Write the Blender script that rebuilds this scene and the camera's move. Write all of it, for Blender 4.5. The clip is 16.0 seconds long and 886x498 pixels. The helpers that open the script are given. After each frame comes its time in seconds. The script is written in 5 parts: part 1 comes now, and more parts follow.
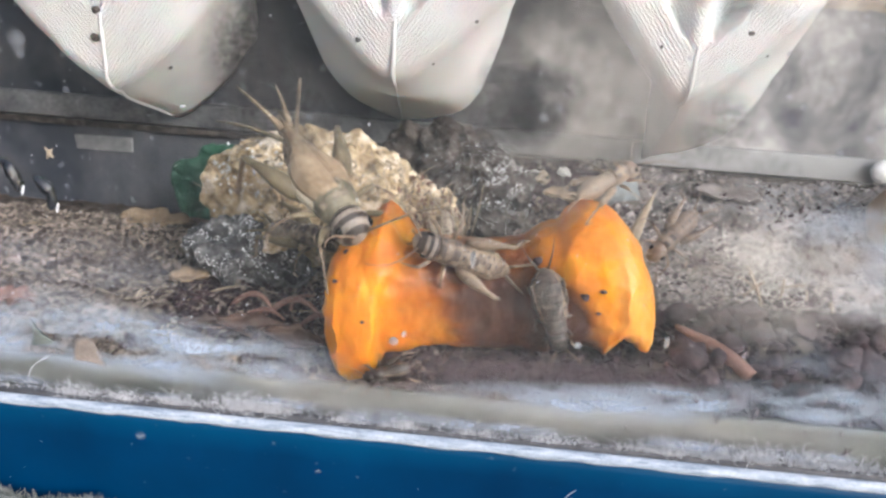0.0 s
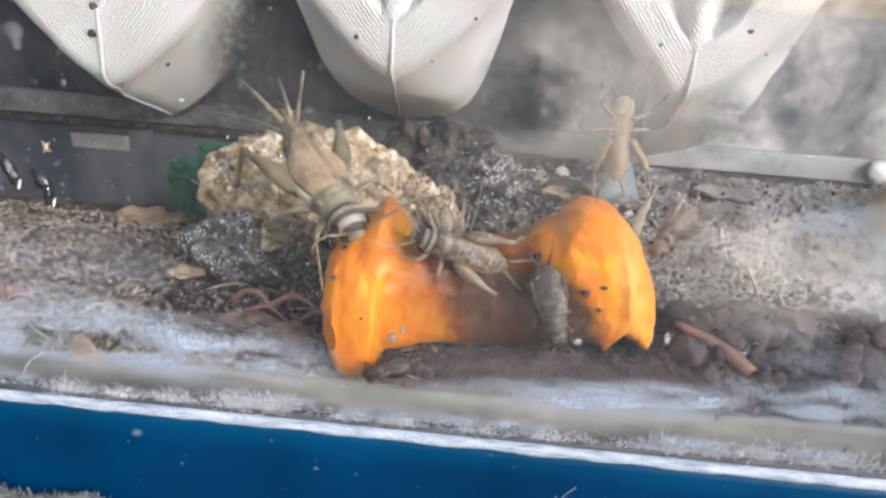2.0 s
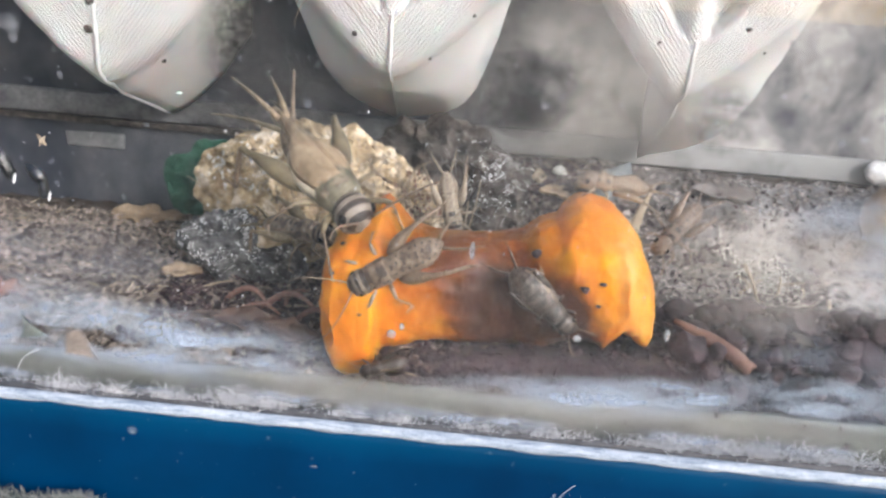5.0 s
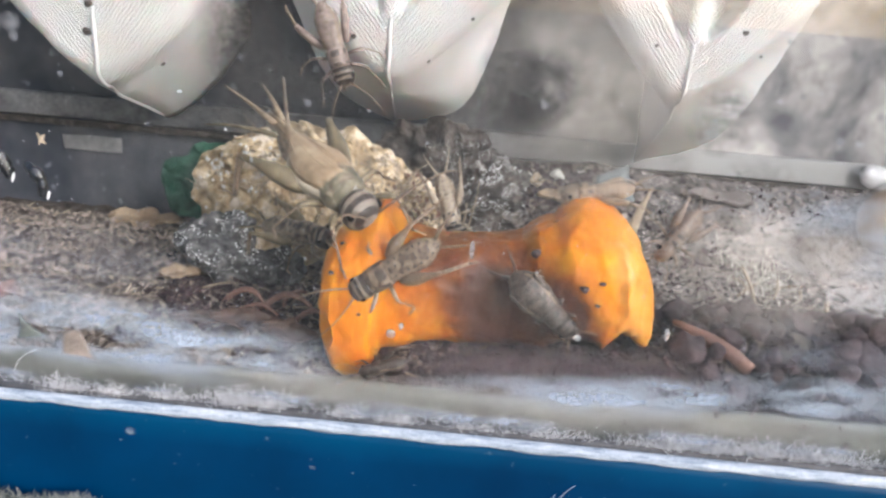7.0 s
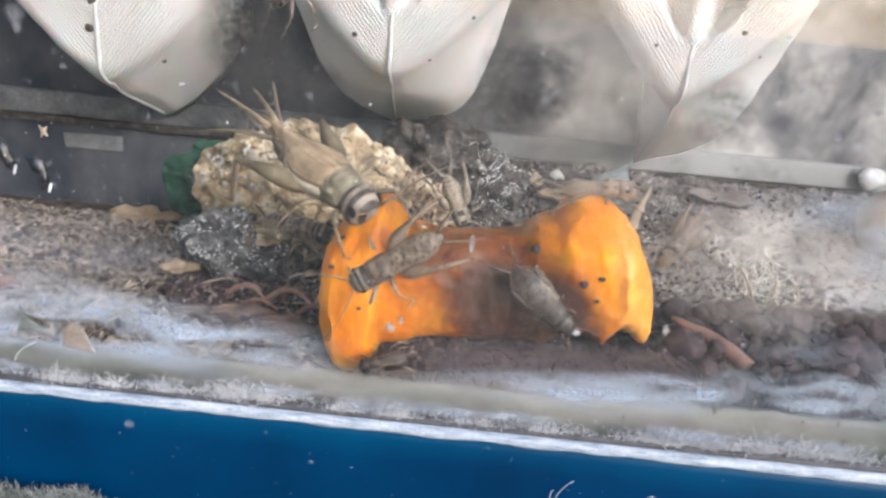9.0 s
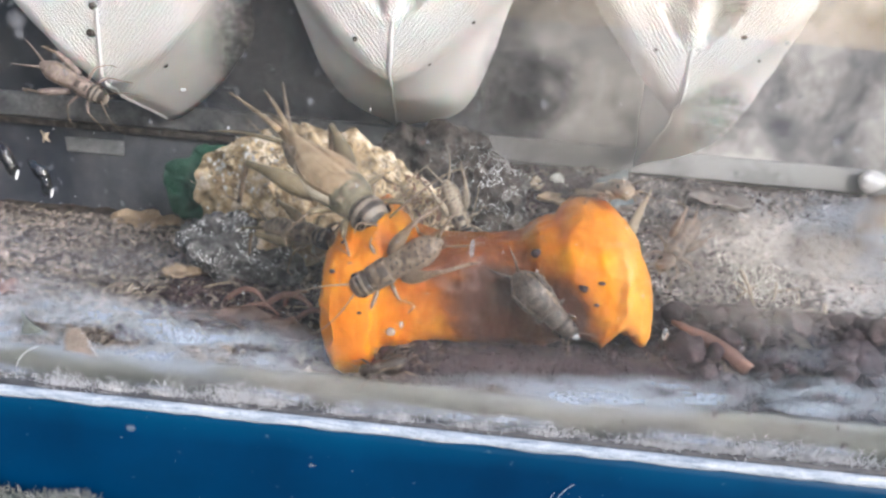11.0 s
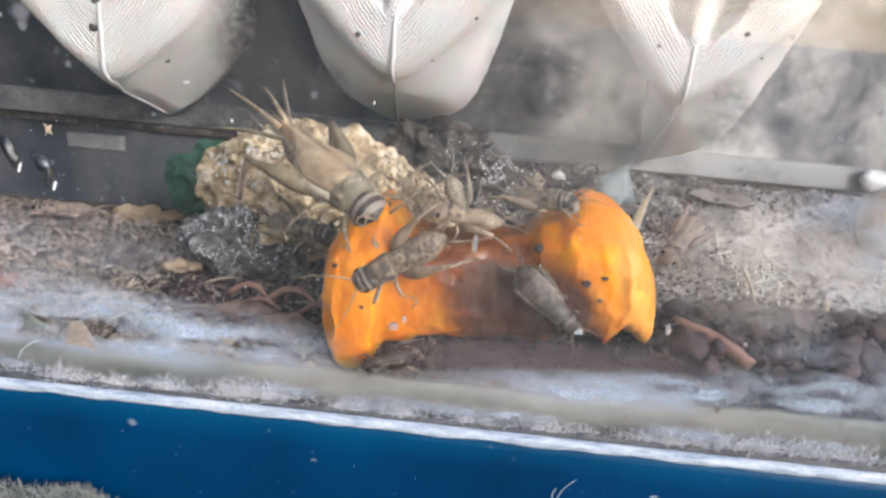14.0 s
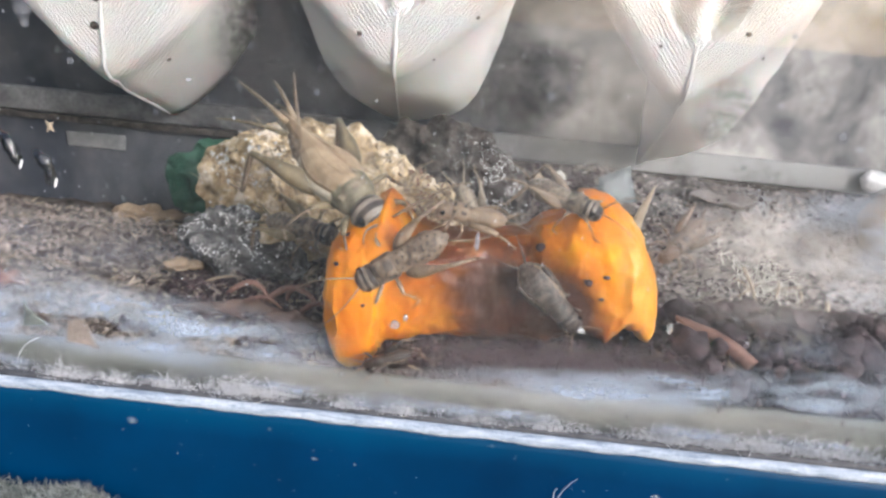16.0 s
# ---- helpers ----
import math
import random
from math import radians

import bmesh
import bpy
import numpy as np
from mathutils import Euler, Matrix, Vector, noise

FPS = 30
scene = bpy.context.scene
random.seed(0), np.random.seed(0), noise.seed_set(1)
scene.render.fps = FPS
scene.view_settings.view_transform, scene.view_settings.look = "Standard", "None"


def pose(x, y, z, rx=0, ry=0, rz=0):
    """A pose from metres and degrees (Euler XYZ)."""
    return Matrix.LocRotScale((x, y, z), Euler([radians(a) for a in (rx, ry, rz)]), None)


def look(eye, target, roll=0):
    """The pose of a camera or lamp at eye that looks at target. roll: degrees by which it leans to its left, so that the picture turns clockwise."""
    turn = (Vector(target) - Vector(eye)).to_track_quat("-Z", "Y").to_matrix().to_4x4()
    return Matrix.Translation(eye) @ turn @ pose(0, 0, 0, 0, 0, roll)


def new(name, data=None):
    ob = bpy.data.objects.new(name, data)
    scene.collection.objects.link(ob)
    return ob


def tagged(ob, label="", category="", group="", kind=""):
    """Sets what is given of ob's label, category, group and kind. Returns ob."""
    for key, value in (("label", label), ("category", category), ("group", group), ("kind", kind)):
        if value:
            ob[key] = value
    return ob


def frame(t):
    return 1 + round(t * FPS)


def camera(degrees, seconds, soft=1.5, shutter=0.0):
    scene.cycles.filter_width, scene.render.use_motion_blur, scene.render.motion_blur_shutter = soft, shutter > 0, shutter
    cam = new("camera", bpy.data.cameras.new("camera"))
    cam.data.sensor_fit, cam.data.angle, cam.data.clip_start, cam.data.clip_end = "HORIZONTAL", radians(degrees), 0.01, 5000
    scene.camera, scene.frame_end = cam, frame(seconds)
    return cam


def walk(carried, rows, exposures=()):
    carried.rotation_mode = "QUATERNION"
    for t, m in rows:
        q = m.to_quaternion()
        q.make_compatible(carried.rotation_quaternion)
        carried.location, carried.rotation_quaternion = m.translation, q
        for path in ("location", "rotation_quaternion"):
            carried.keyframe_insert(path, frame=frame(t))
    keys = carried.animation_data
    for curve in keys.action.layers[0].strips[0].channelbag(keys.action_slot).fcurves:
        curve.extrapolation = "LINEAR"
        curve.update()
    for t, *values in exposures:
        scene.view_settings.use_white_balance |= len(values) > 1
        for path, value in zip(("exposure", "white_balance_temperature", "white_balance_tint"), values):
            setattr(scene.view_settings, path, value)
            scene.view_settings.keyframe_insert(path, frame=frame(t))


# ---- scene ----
cam = camera(60.3, 16.0, 2.6)
METRES, EYE, TILT, LEAN, TURN = 0.0128, 0.072, -19.54, -3.9, 4.45
ROWS = [
    (0.0, 0.0, 0.0, 0.0, 0.0, 0.0, -0.0),
    (0.5, -0.0372, 0.0166, -0.0617, -0.13, 0.12, -0.2),
    (1.0, -0.0374, 0.021, -0.0772, -0.25, 0.28, -0.19),
    (1.5, -0.043, 0.0185, -0.1032, -0.3, 0.24, -0.28),
    (2.0, -0.0466, 0.0348, -0.0832, -0.39, 0.34, -0.09),
    (2.5, -0.05, 0.0607, -0.0527, -0.54, 0.42, 0.09),
    (3.0, -0.0624, 0.0788, -0.0808, -0.66, 0.48, -0.04),
    (3.5, -0.0624, 0.0744, -0.098, -0.68, 0.53, -0.09),
    (4.0, -0.0793, 0.0729, -0.1449, -0.75, 0.59, -0.24),
    (6.5, -0.0986, 0.0882, -0.1753, -0.97, 0.97, -0.14),
    (7.0, -0.1336, 0.0801, -0.2599, -1.21, 1.42, -0.25),
    (7.5, -0.1848, 0.0834, -0.372, -1.43, 1.85, -0.7),
    (8.0, -0.167, 0.0621, -0.4233, -1.38, 1.96, -0.71),
    (8.5, -0.1515, 0.0592, -0.3994, -1.32, 1.94, -0.68),
    (9.0, -0.144, 0.0606, -0.3778, -1.31, 1.95, -0.56),
    (11.5, -0.1388, 0.018, -0.3633, -1.23, 2.15, -0.48),
    (12.0, -0.1527, 0.0071, -0.4019, -1.2, 2.18, -0.67),
    (12.5, -0.1627, 0.0276, -0.4069, -1.23, 2.21, -0.67),
    (13.0, -0.1744, 0.0551, -0.3817, -1.3, 2.08, -0.7),
    (13.5, -0.1798, 0.0496, -0.3911, -1.34, 2.06, -0.72),
    (14.0, -0.1775, 0.0463, -0.4108, -1.34, 2.13, -0.72),
    (14.5, -0.1786, 0.0544, -0.4059, -1.36, 2.19, -0.68),
    (15.0, -0.1883, 0.0475, -0.4199, -1.38, 2.22, -0.76),
    (15.5, -0.2013, 0.0529, -0.4334, -1.41, 2.27, -0.81),
    (16.0, -0.2051, 0.0589, -0.445, -1.44, 2.29, -0.87),
]
walk(cam, [(t, pose(0, 0, EYE, TILT, LEAN, TURN) @ pose(METRES * x, METRES * y, METRES * z, 90 + pitch, roll, yaw)) for t, x, y, z, yaw, pitch, roll in ROWS])

# ---------------------------------------------------------------- light
world = bpy.data.worlds.new("sky")
scene.world = world
world.use_nodes = True
wn = world.node_tree.nodes
sky = wn.new("ShaderNodeTexSky")
sky.sky_type = "NISHITA"
sky.sun_disc = False
sky.sun_elevation, sky.sun_rotation = radians(24), radians(137)
sky.air_density, sky.dust_density = 1.0, 2.5
world.node_tree.links.new(sky.outputs[0], wn["Background"].inputs[0])
wn["Background"].inputs[1].default_value = 0.15
sun = new("sun", bpy.data.lights.new("sun", "SUN"))
sun.data.energy, sun.data.angle, sun.data.color = 1.8, radians(22), (1.0, 0.98, 0.95)
sun.matrix_world = look((0.2, -0.215, 0.13), (0, 0, 0))
scene.view_settings.exposure = 0.57
scene.view_settings.use_white_balance = True
scene.view_settings.white_balance_temperature, scene.view_settings.white_balance_tint = 5960, 15

# ---------------------------------------------------------------- materials
MM = 0.001


def nodes_of(name):
    m = bpy.data.materials.new(name)
    m.use_nodes = True
    return m, m.node_tree.nodes, m.node_tree.links, m.node_tree.nodes["Principled BSDF"]


def noise_at(n, l, vec, per_m, detail=4.0, rough=0.55, distort=0.0):
    t = n.new("ShaderNodeTexNoise")
    t.inputs["Scale"].default_value, t.inputs["Detail"].default_value = per_m, detail
    t.inputs["Roughness"].default_value, t.inputs["Distortion"].default_value = rough, distort
    l.new(vec, t.inputs["Vector"])
    return t.outputs["Fac"]


def ramp(n, l, fac, stops):
    r = n.new("ShaderNodeValToRGB")
    while len(r.color_ramp.elements) < len(stops):
        r.color_ramp.elements.new(0.5)
    for e, (at, c) in zip(r.color_ramp.elements, stops):
        e.position, e.color = at, (*c, 1) if len(c) == 3 else c
    l.new(fac, r.inputs[0])
    return r.outputs[0]


def mix(n, l, fac, a, b, blend="MIX"):
    x = n.new("ShaderNodeMix")
    x.data_type, x.blend_type = "RGBA", blend
    for sock, v in ((x.inputs[0], fac), (x.inputs[6], a), (x.inputs[7], b)):
        if isinstance(v, (int, float)):
            sock.default_value = v
        elif isinstance(v, tuple):
            sock.default_value = (*v, 1)
        else:
            l.new(v, sock)
    return x.outputs[2]


def calc(n, l, op, a, b=0.0, clamp=False):
    x = n.new("ShaderNodeMath")
    x.operation, x.use_clamp = op, clamp
    for sock, v in ((x.inputs[0], a), (x.inputs[1], b)):
        if isinstance(v, (int, float)):
            sock.default_value = v
        else:
            l.new(v, sock)
    return x.outputs[0]


def coords(n, kind="Object"):
    return n.new("ShaderNodeTexCoord").outputs[kind]


def bump(n, l, p, height, strength, depth):
    b = n.new("ShaderNodeBump")
    b.inputs["Strength"].default_value, b.inputs["Distance"].default_value = strength, depth
    l.new(height, b.inputs["Height"])
    l.new(b.outputs[0], p.inputs["Normal"])


def surface(name, stops, per_m=300, fine=2500, rough=0.6, fine_mix=0.35, fine_dark=(0.3, 0.3, 0.3), relief=0.0003,
            strength=0.6, spec=0.4, subsurface=0.0, sub_radius=0.002, rand=0.0, island=False, coat=0.0):
    """A mottled surface: broad patches through a colour ramp, fine grain multiplied on it, and relief from both."""
    m, n, l, p = nodes_of(name)
    v = coords(n)
    broad, grain = noise_at(n, l, v, per_m, 5, 0.6, 0.4), noise_at(n, l, v, fine, 4, 0.65)
    col = ramp(n, l, broad, stops)
    g = ramp(n, l, grain, [(0.3, fine_dark), (0.65, (1, 1, 1))])
    col = mix(n, l, fine_mix, col, mix(n, l, 1.0, col, g, "MULTIPLY"))
    if rand:
        r = n.new("ShaderNodeNewGeometry").outputs["Random Per Island"] if island else n.new("ShaderNodeObjectInfo").outputs["Random"]
        hsv = n.new("ShaderNodeHueSaturation")
        l.new(calc(n, l, "ADD", calc(n, l, "MULTIPLY", r, 2 * rand), 1 - rand), hsv.inputs["Value"])
        l.new(col, hsv.inputs["Color"])
        col = hsv.outputs[0]
    l.new(col, p.inputs["Base Color"])
    l.new(calc(n, l, "ADD", calc(n, l, "MULTIPLY", grain, 0.3), rough - 0.15), p.inputs["Roughness"])
    p.inputs["Specular IOR Level"].default_value = spec
    p.inputs["Coat Weight"].default_value = coat
    if subsurface:
        p.inputs["Subsurface Weight"].default_value = subsurface
        p.inputs["Subsurface Radius"].default_value = (1.0, 0.45, 0.15)
        p.inputs["Subsurface Scale"].default_value = sub_radius
    bump(n, l, p, calc(n, l, "ADD", broad, calc(n, l, "MULTIPLY", grain, 0.5)), strength, relief)
    return m


def pulp_material():
    """Moulded white pulp with the fine diagonal print of the wire mould."""
    m, n, l, p = nodes_of("moulded pulp")
    v = coords(n)
    sep = n.new("ShaderNodeSeparateXYZ")
    l.new(v, sep.inputs[0])
    x, z = sep.outputs[0], calc(n, l, "SUBTRACT", sep.outputs[2], calc(n, l, "MULTIPLY", sep.outputs[1], 0.6))
    warp = calc(n, l, "MULTIPLY", noise_at(n, l, v, 420, 3), 0.0011)
    side = calc(n, l, "ABSOLUTE", x)
    a = calc(n, l, "SINE", calc(n, l, "MULTIPLY", calc(n, l, "ADD", calc(n, l, "SUBTRACT", side, calc(n, l, "MULTIPLY", z, 0.75)), warp), 8800))
    b = calc(n, l, "SINE", calc(n, l, "MULTIPLY", calc(n, l, "ADD", calc(n, l, "ADD", calc(n, l, "MULTIPLY", side, 0.8), z), warp), 11000))
    patchy = ramp(n, l, noise_at(n, l, v, 320, 3, 0.6), [(0.34, (0.25, 0.25, 0.25)), (0.62, (1, 1, 1))])
    wire = calc(n, l, "MULTIPLY", calc(n, l, "ADD", a, calc(n, l, "MULTIPLY", b, 0.45)), patchy)
    broad, grain = noise_at(n, l, v, 60, 4), noise_at(n, l, v, 1800, 4, 0.7)
    col = ramp(n, l, broad, [(0.3, (0.55, 0.53, 0.50)), (0.7, (0.67, 0.65, 0.62))])
    print_ = ramp(n, l, calc(n, l, "ADD", calc(n, l, "MULTIPLY", wire, 0.22), 0.5), [(0.10, (0.70, 0.68, 0.655)), (0.54, (1, 1, 1))])
    col = mix(n, l, 1.0, col, print_, "MULTIPLY")
    spots = ramp(n, l, noise_at(n, l, v, 420, 2, 0.5), [(0.76, (1, 1, 1)), (0.82, (0.25, 0.2, 0.16))])
    col = mix(n, l, 1.0, col, spots, "MULTIPLY")
    l.new(col, p.inputs["Base Color"])
    p.inputs["Roughness"].default_value, p.inputs["Specular IOR Level"].default_value = 0.9, 0.15
    p.inputs["Subsurface Weight"].default_value, p.inputs["Subsurface Scale"].default_value = 0.35, 0.0016
    bump(n, l, p, calc(n, l, "ADD", calc(n, l, "MULTIPLY", wire, 0.24), grain), 0.9, 0.0004)
    return m


def carrot_material():
    m, n, l, p = nodes_of("carrot flesh")
    v = coords(n)
    broad, grain = noise_at(n, l, v, 130, 4), noise_at(n, l, v, 1500, 5, 0.7)
    col = ramp(n, l, broad, [(0.3, (0.58, 0.16, 0.0002)), (0.5, (0.70, 0.235, 0.0004)), (0.72, (0.78, 0.37, 0.003))])
    sep = n.new("ShaderNodeSeparateXYZ")
    l.new(v, sep.inputs[0])
    x, z = sep.outputs[0], sep.outputs[2]
    slant = calc(n, l, "ADD", x, calc(n, l, "MULTIPLY", calc(n, l, "SUBTRACT", z, 0.033), 0.55))
    def near(x0, half, soft):
        """1 within half of x0, falling to 0 over soft."""
        return calc(n, l, "DIVIDE", calc(n, l, "SUBTRACT", half + soft, calc(n, l, "ABSOLUTE", calc(n, l, "SUBTRACT", slant, x0))), soft, True)
    patch = ramp(n, l, noise_at(n, l, v, 300, 5, 0.6), [(0.30, (0, 0, 0)), (0.70, (1, 1, 1))])
    # the gnawed waist: red, browner below, with its shade painted into both colours
    red = calc(n, l, "MULTIPLY", near(0.0026, 0.0056, 0.0080), calc(n, l, "ADD", calc(n, l, "MULTIPLY", patch, 0.7), 0.65), True)
    col = mix(n, l, calc(n, l, "MULTIPLY", red, 0.92), col, (0.150, 0.040, 0.009))
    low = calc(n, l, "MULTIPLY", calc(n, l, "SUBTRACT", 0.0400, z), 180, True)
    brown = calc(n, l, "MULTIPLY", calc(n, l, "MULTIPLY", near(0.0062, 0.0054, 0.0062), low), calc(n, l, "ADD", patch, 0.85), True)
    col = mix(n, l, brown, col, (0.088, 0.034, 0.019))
    # the paler cut face at the far end and the thin pale rim at the other
    edge = calc(n, l, "SUBTRACT", calc(n, l, "ADD", calc(n, l, "ADD", x, calc(n, l, "MULTIPLY", broad, 0.003)), calc(n, l, "MULTIPLY", z, 0.12)), 0.0226)
    cut = calc(n, l, "MULTIPLY", edge, 900, True)
    col = mix(n, l, calc(n, l, "MULTIPLY", cut, 0.75), col, (0.66, 0.31, 0.055))
    rim = calc(n, l, "MULTIPLY", calc(n, l, "SUBTRACT", -0.0168, calc(n, l, "ADD", x, calc(n, l, "MULTIPLY", broad, 0.003))), 700, True)
    col = mix(n, l, calc(n, l, "MULTIPLY", rim, 0.5), col, (0.68, 0.30, 0.06))
    g = ramp(n, l, grain, [(0.3, (0.72, 0.6, 0.5)), (0.6, (1, 1, 1))])
    col = mix(n, l, 0.6, col, mix(n, l, 1.0, col, g, "MULTIPLY"))
    l.new(col, p.inputs["Base Color"])
    p.inputs["Roughness"].default_value = 0.4
    p.inputs["Specular IOR Level"].default_value = 0.3
    p.inputs["Coat Weight"].default_value, p.inputs["Coat Roughness"].default_value = 0.15, 0.15
    p.inputs["Subsurface Weight"].default_value = 0.6
    p.inputs["Subsurface Radius"].default_value = (1.0, 0.4, 0.08)
    p.inputs["Subsurface Scale"].default_value = 0.0022
    bump(n, l, p, calc(n, l, "ADD", broad, calc(n, l, "MULTIPLY", grain, 0.45)), 0.6, 0.0006)
    return m


def glass_material():
    m, n, l, p = nodes_of("tank glass")
    p.inputs["Base Color"].default_value = (0.96, 0.98, 0.97, 1)
    p.inputs["Transmission Weight"].default_value, p.inputs["IOR"].default_value = 1.0, 1.45
    p.inputs["Roughness"].default_value = 0.0
    return m


def film_material(name, colour, cover, per_m, low, high):
    """Dust dried on the pane, or shade painted there: a thin film, torn into clouds, that thins out towards its rim.
    """
    m, n, l, p = nodes_of(name)
    v = coords(n)
    geo = n.new("ShaderNodeNewGeometry").outputs["Position"]
    dist = n.new("ShaderNodeVectorMath")
    dist.operation = "LENGTH"
    l.new(v, dist.inputs[0])
    edge = calc(n, l, "MULTIPLY", calc(n, l, "SUBTRACT", 1.0, dist.outputs["Value"], True), 1.8, True)
    stretch = n.new("ShaderNodeVectorMath")
    stretch.operation = "MULTIPLY"
    stretch.inputs[1].default_value = (0.42, 1.0, 1.4)
    l.new(geo, stretch.inputs[0])
    cloud = ramp(n, l, noise_at(n, l, stretch.outputs[0], per_m, 3.5, 0.6, 0.5), [(low, (0, 0, 0)), (high, (1, 1, 1))])
    speck = ramp(n, l, noise_at(n, l, geo, per_m * 9, 3, 0.6), [(0.35, (0.55, 0.55, 0.55)), (0.6, (1, 1, 1))])
    fac = calc(n, l, "MULTIPLY", calc(n, l, "MULTIPLY", edge, cloud), calc(n, l, "MULTIPLY", speck, cover), True)
    clear = n.new("ShaderNodeBsdfTransparent")
    p.inputs["Base Color"].default_value = (*colour, 1)
    p.inputs["Roughness"].default_value, p.inputs["Specular IOR Level"].default_value = 0.9, 0.1
    both = n.new("ShaderNodeMixShader")
    l.new(fac, both.inputs[0])
    l.new(clear.outputs[0], both.inputs[1])
    l.new(p.outputs[0], both.inputs[2])
    l.new(both.outputs[0], n["Material Output"].inputs[0])
    return m


def back_material():
    """Dark panel under patchy pale dust and dried drops, painted lighter towards the lit end."""
    m, n, l, p = nodes_of("grimy back panel")
    v = coords(n)
    sep = n.new("ShaderNodeSeparateXYZ")
    l.new(v, sep.inputs[0])
    # the tray's shade over one end is put into the colour by this gradient
    lean = calc(n, l, "ADD", calc(n, l, "MULTIPLY", calc(n, l, "ADD", calc(n, l, "MULTIPLY", sep.outputs[0], 22), 0.66, True), 0.64), 0.13)
    blot, fleck = noise_at(n, l, v, 52, 5, 0.55, 0.3), noise_at(n, l, v, 330, 5, 0.65, 0.2)
    cloud = calc(n, l, "MULTIPLY", ramp(n, l, blot, [(0.38, (0.14, 0.14, 0.14)), (0.57, (0.97, 0.97, 0.97))]), ramp(n, l, fleck, [(0.32, (0.66, 0.66, 0.66)), (0.62, (1, 1, 1))]))
    col = mix(n, l, calc(n, l, "MULTIPLY", cloud, lean, True), (0.034, 0.038, 0.050), (0.63, 0.585, 0.54))
    stain = ramp(n, l, noise_at(n, l, v, 160, 6, 0.7, 0.3), [(0.48, (0, 0, 0)), (0.72, (1, 1, 1))])
    col = mix(n, l, calc(n, l, "MULTIPLY", stain, 0.3), col, (0.10, 0.088, 0.080))
    drops = ramp(n, l, noise_at(n, l, v, 300, 1), [(0.66, (0, 0, 0)), (0.78, (1, 1, 1))])
    col = mix(n, l, calc(n, l, "MULTIPLY", drops, 0.45), col, (0.50, 0.52, 0.55))
    l.new(col, p.inputs["Base Color"])
    p.inputs["Roughness"].default_value = 0.6
    p.inputs["Specular IOR Level"].default_value = 0.16
    bump(n, l, p, blot, 0.2, 0.0006)
    return m


def blue_material():
    m, n, l, p = nodes_of("blue plastic")
    v = coords(n)
    broad, fine = noise_at(n, l, v, 50, 4), noise_at(n, l, v, 900, 4, 0.7)
    col = ramp(n, l, broad, [(0.3, (0.0004, 0.021, 0.068)), (0.7, (0.0005, 0.036, 0.108))])
    up = n.new("ShaderNodeSeparateXYZ")
    l.new(v, up.inputs[0])
    # light along the upper edge is painted into the blue
    lighter = calc(n, l, "MULTIPLY", calc(n, l, "SUBTRACT", calc(n, l, "ADD", up.outputs[2], calc(n, l, "MULTIPLY", broad, 0.003)), 0.0155), 260, True)
    col = mix(n, l, calc(n, l, "MULTIPLY", lighter, 0.6), col, (0.0006, 0.075, 0.165))
    dust = ramp(n, l, noise_at(n, l, v, 700, 3, 0.5), [(0.70, (0, 0, 0)), (0.80, (1, 1, 1))])
    col = mix(n, l, calc(n, l, "MULTIPLY", dust, 0.3), col, (0.25, 0.35, 0.42))
    l.new(col, p.inputs["Base Color"])
    l.new(calc(n, l, "ADD", calc(n, l, "MULTIPLY", fine, 0.25), 0.22), p.inputs["Roughness"])
    p.inputs["Specular IOR Level"].default_value = 0.12
    bump(n, l, p, fine, 0.1, 0.0002)
    return m


M_PULP, M_CARROT, M_GLASS, M_BACK, M_BLUE = pulp_material(), carrot_material(), glass_material(), back_material(), blue_material()
M_SEAM = surface("pressed pulp seam", [(0.3, (0.48, 0.46, 0.435)), (0.7, (0.64, 0.62, 0.59))], 200, 2200, 0.9, 0.2, spec=0.15)


def rim_material():
    """White edge scuffed along its length."""
    m, n, l, p = nodes_of("worn white edge")
    long = n.new("ShaderNodeVectorMath")
    long.operation = "MULTIPLY"
    long.inputs[1].default_value = (0.16, 1.0, 1.0)
    l.new(coords(n), long.inputs[0])
    streak, grit = noise_at(n, l, long.outputs[0], 1500, 6, 0.7, 0.4), noise_at(n, l, coords(n), 2600, 3, 0.6)
    col = ramp(n, l, streak, [(0.32, (0.17, 0.22, 0.28)), (0.5, (0.42, 0.48, 0.55)), (0.68, (0.62, 0.66, 0.70))])
    col = mix(n, l, 0.35, col, mix(n, l, 1.0, col, ramp(n, l, grit, [(0.35, (0.4, 0.45, 0.5)), (0.6, (1, 1, 1))]), "MULTIPLY"))
    l.new(col, p.inputs["Base Color"])
    p.inputs["Roughness"].default_value = 0.6
    bump(n, l, p, streak, 0.3, 0.0001)
    return m


M_RIM = rim_material()
M_SEAL = surface("olive sealant", [(0.3, (0.084, 0.090, 0.080)), (0.7, (0.172, 0.182, 0.162))], 140, 1400, 0.55, 0.6)
M_GROOVE = surface("dirty groove", [(0.3, (0.05, 0.052, 0.056)), (0.7, (0.15, 0.152, 0.158))], 260, 1500, 0.8, 0.5)
M_LEDGE = surface("back ledge", [(0.32, (0.075, 0.074, 0.076)), (0.5, (0.17, 0.163, 0.158)), (0.68, (0.27, 0.26, 0.25))], 140, 1100, 0.55, 0.6)
M_CLOTH = surface("towelling", [(0.3, (0.10, 0.12, 0.10)), (0.7, (0.24, 0.26, 0.23))], 500, 2500, 0.95, 0.6, spec=0.1)
M_FIBRE = surface("towel fibres", [(0.3, (0.24, 0.265, 0.235)), (0.7, (0.48, 0.50, 0.46))], 300, 2500, 0.95, 0.3, spec=0.1, rand=0.3, island=True)
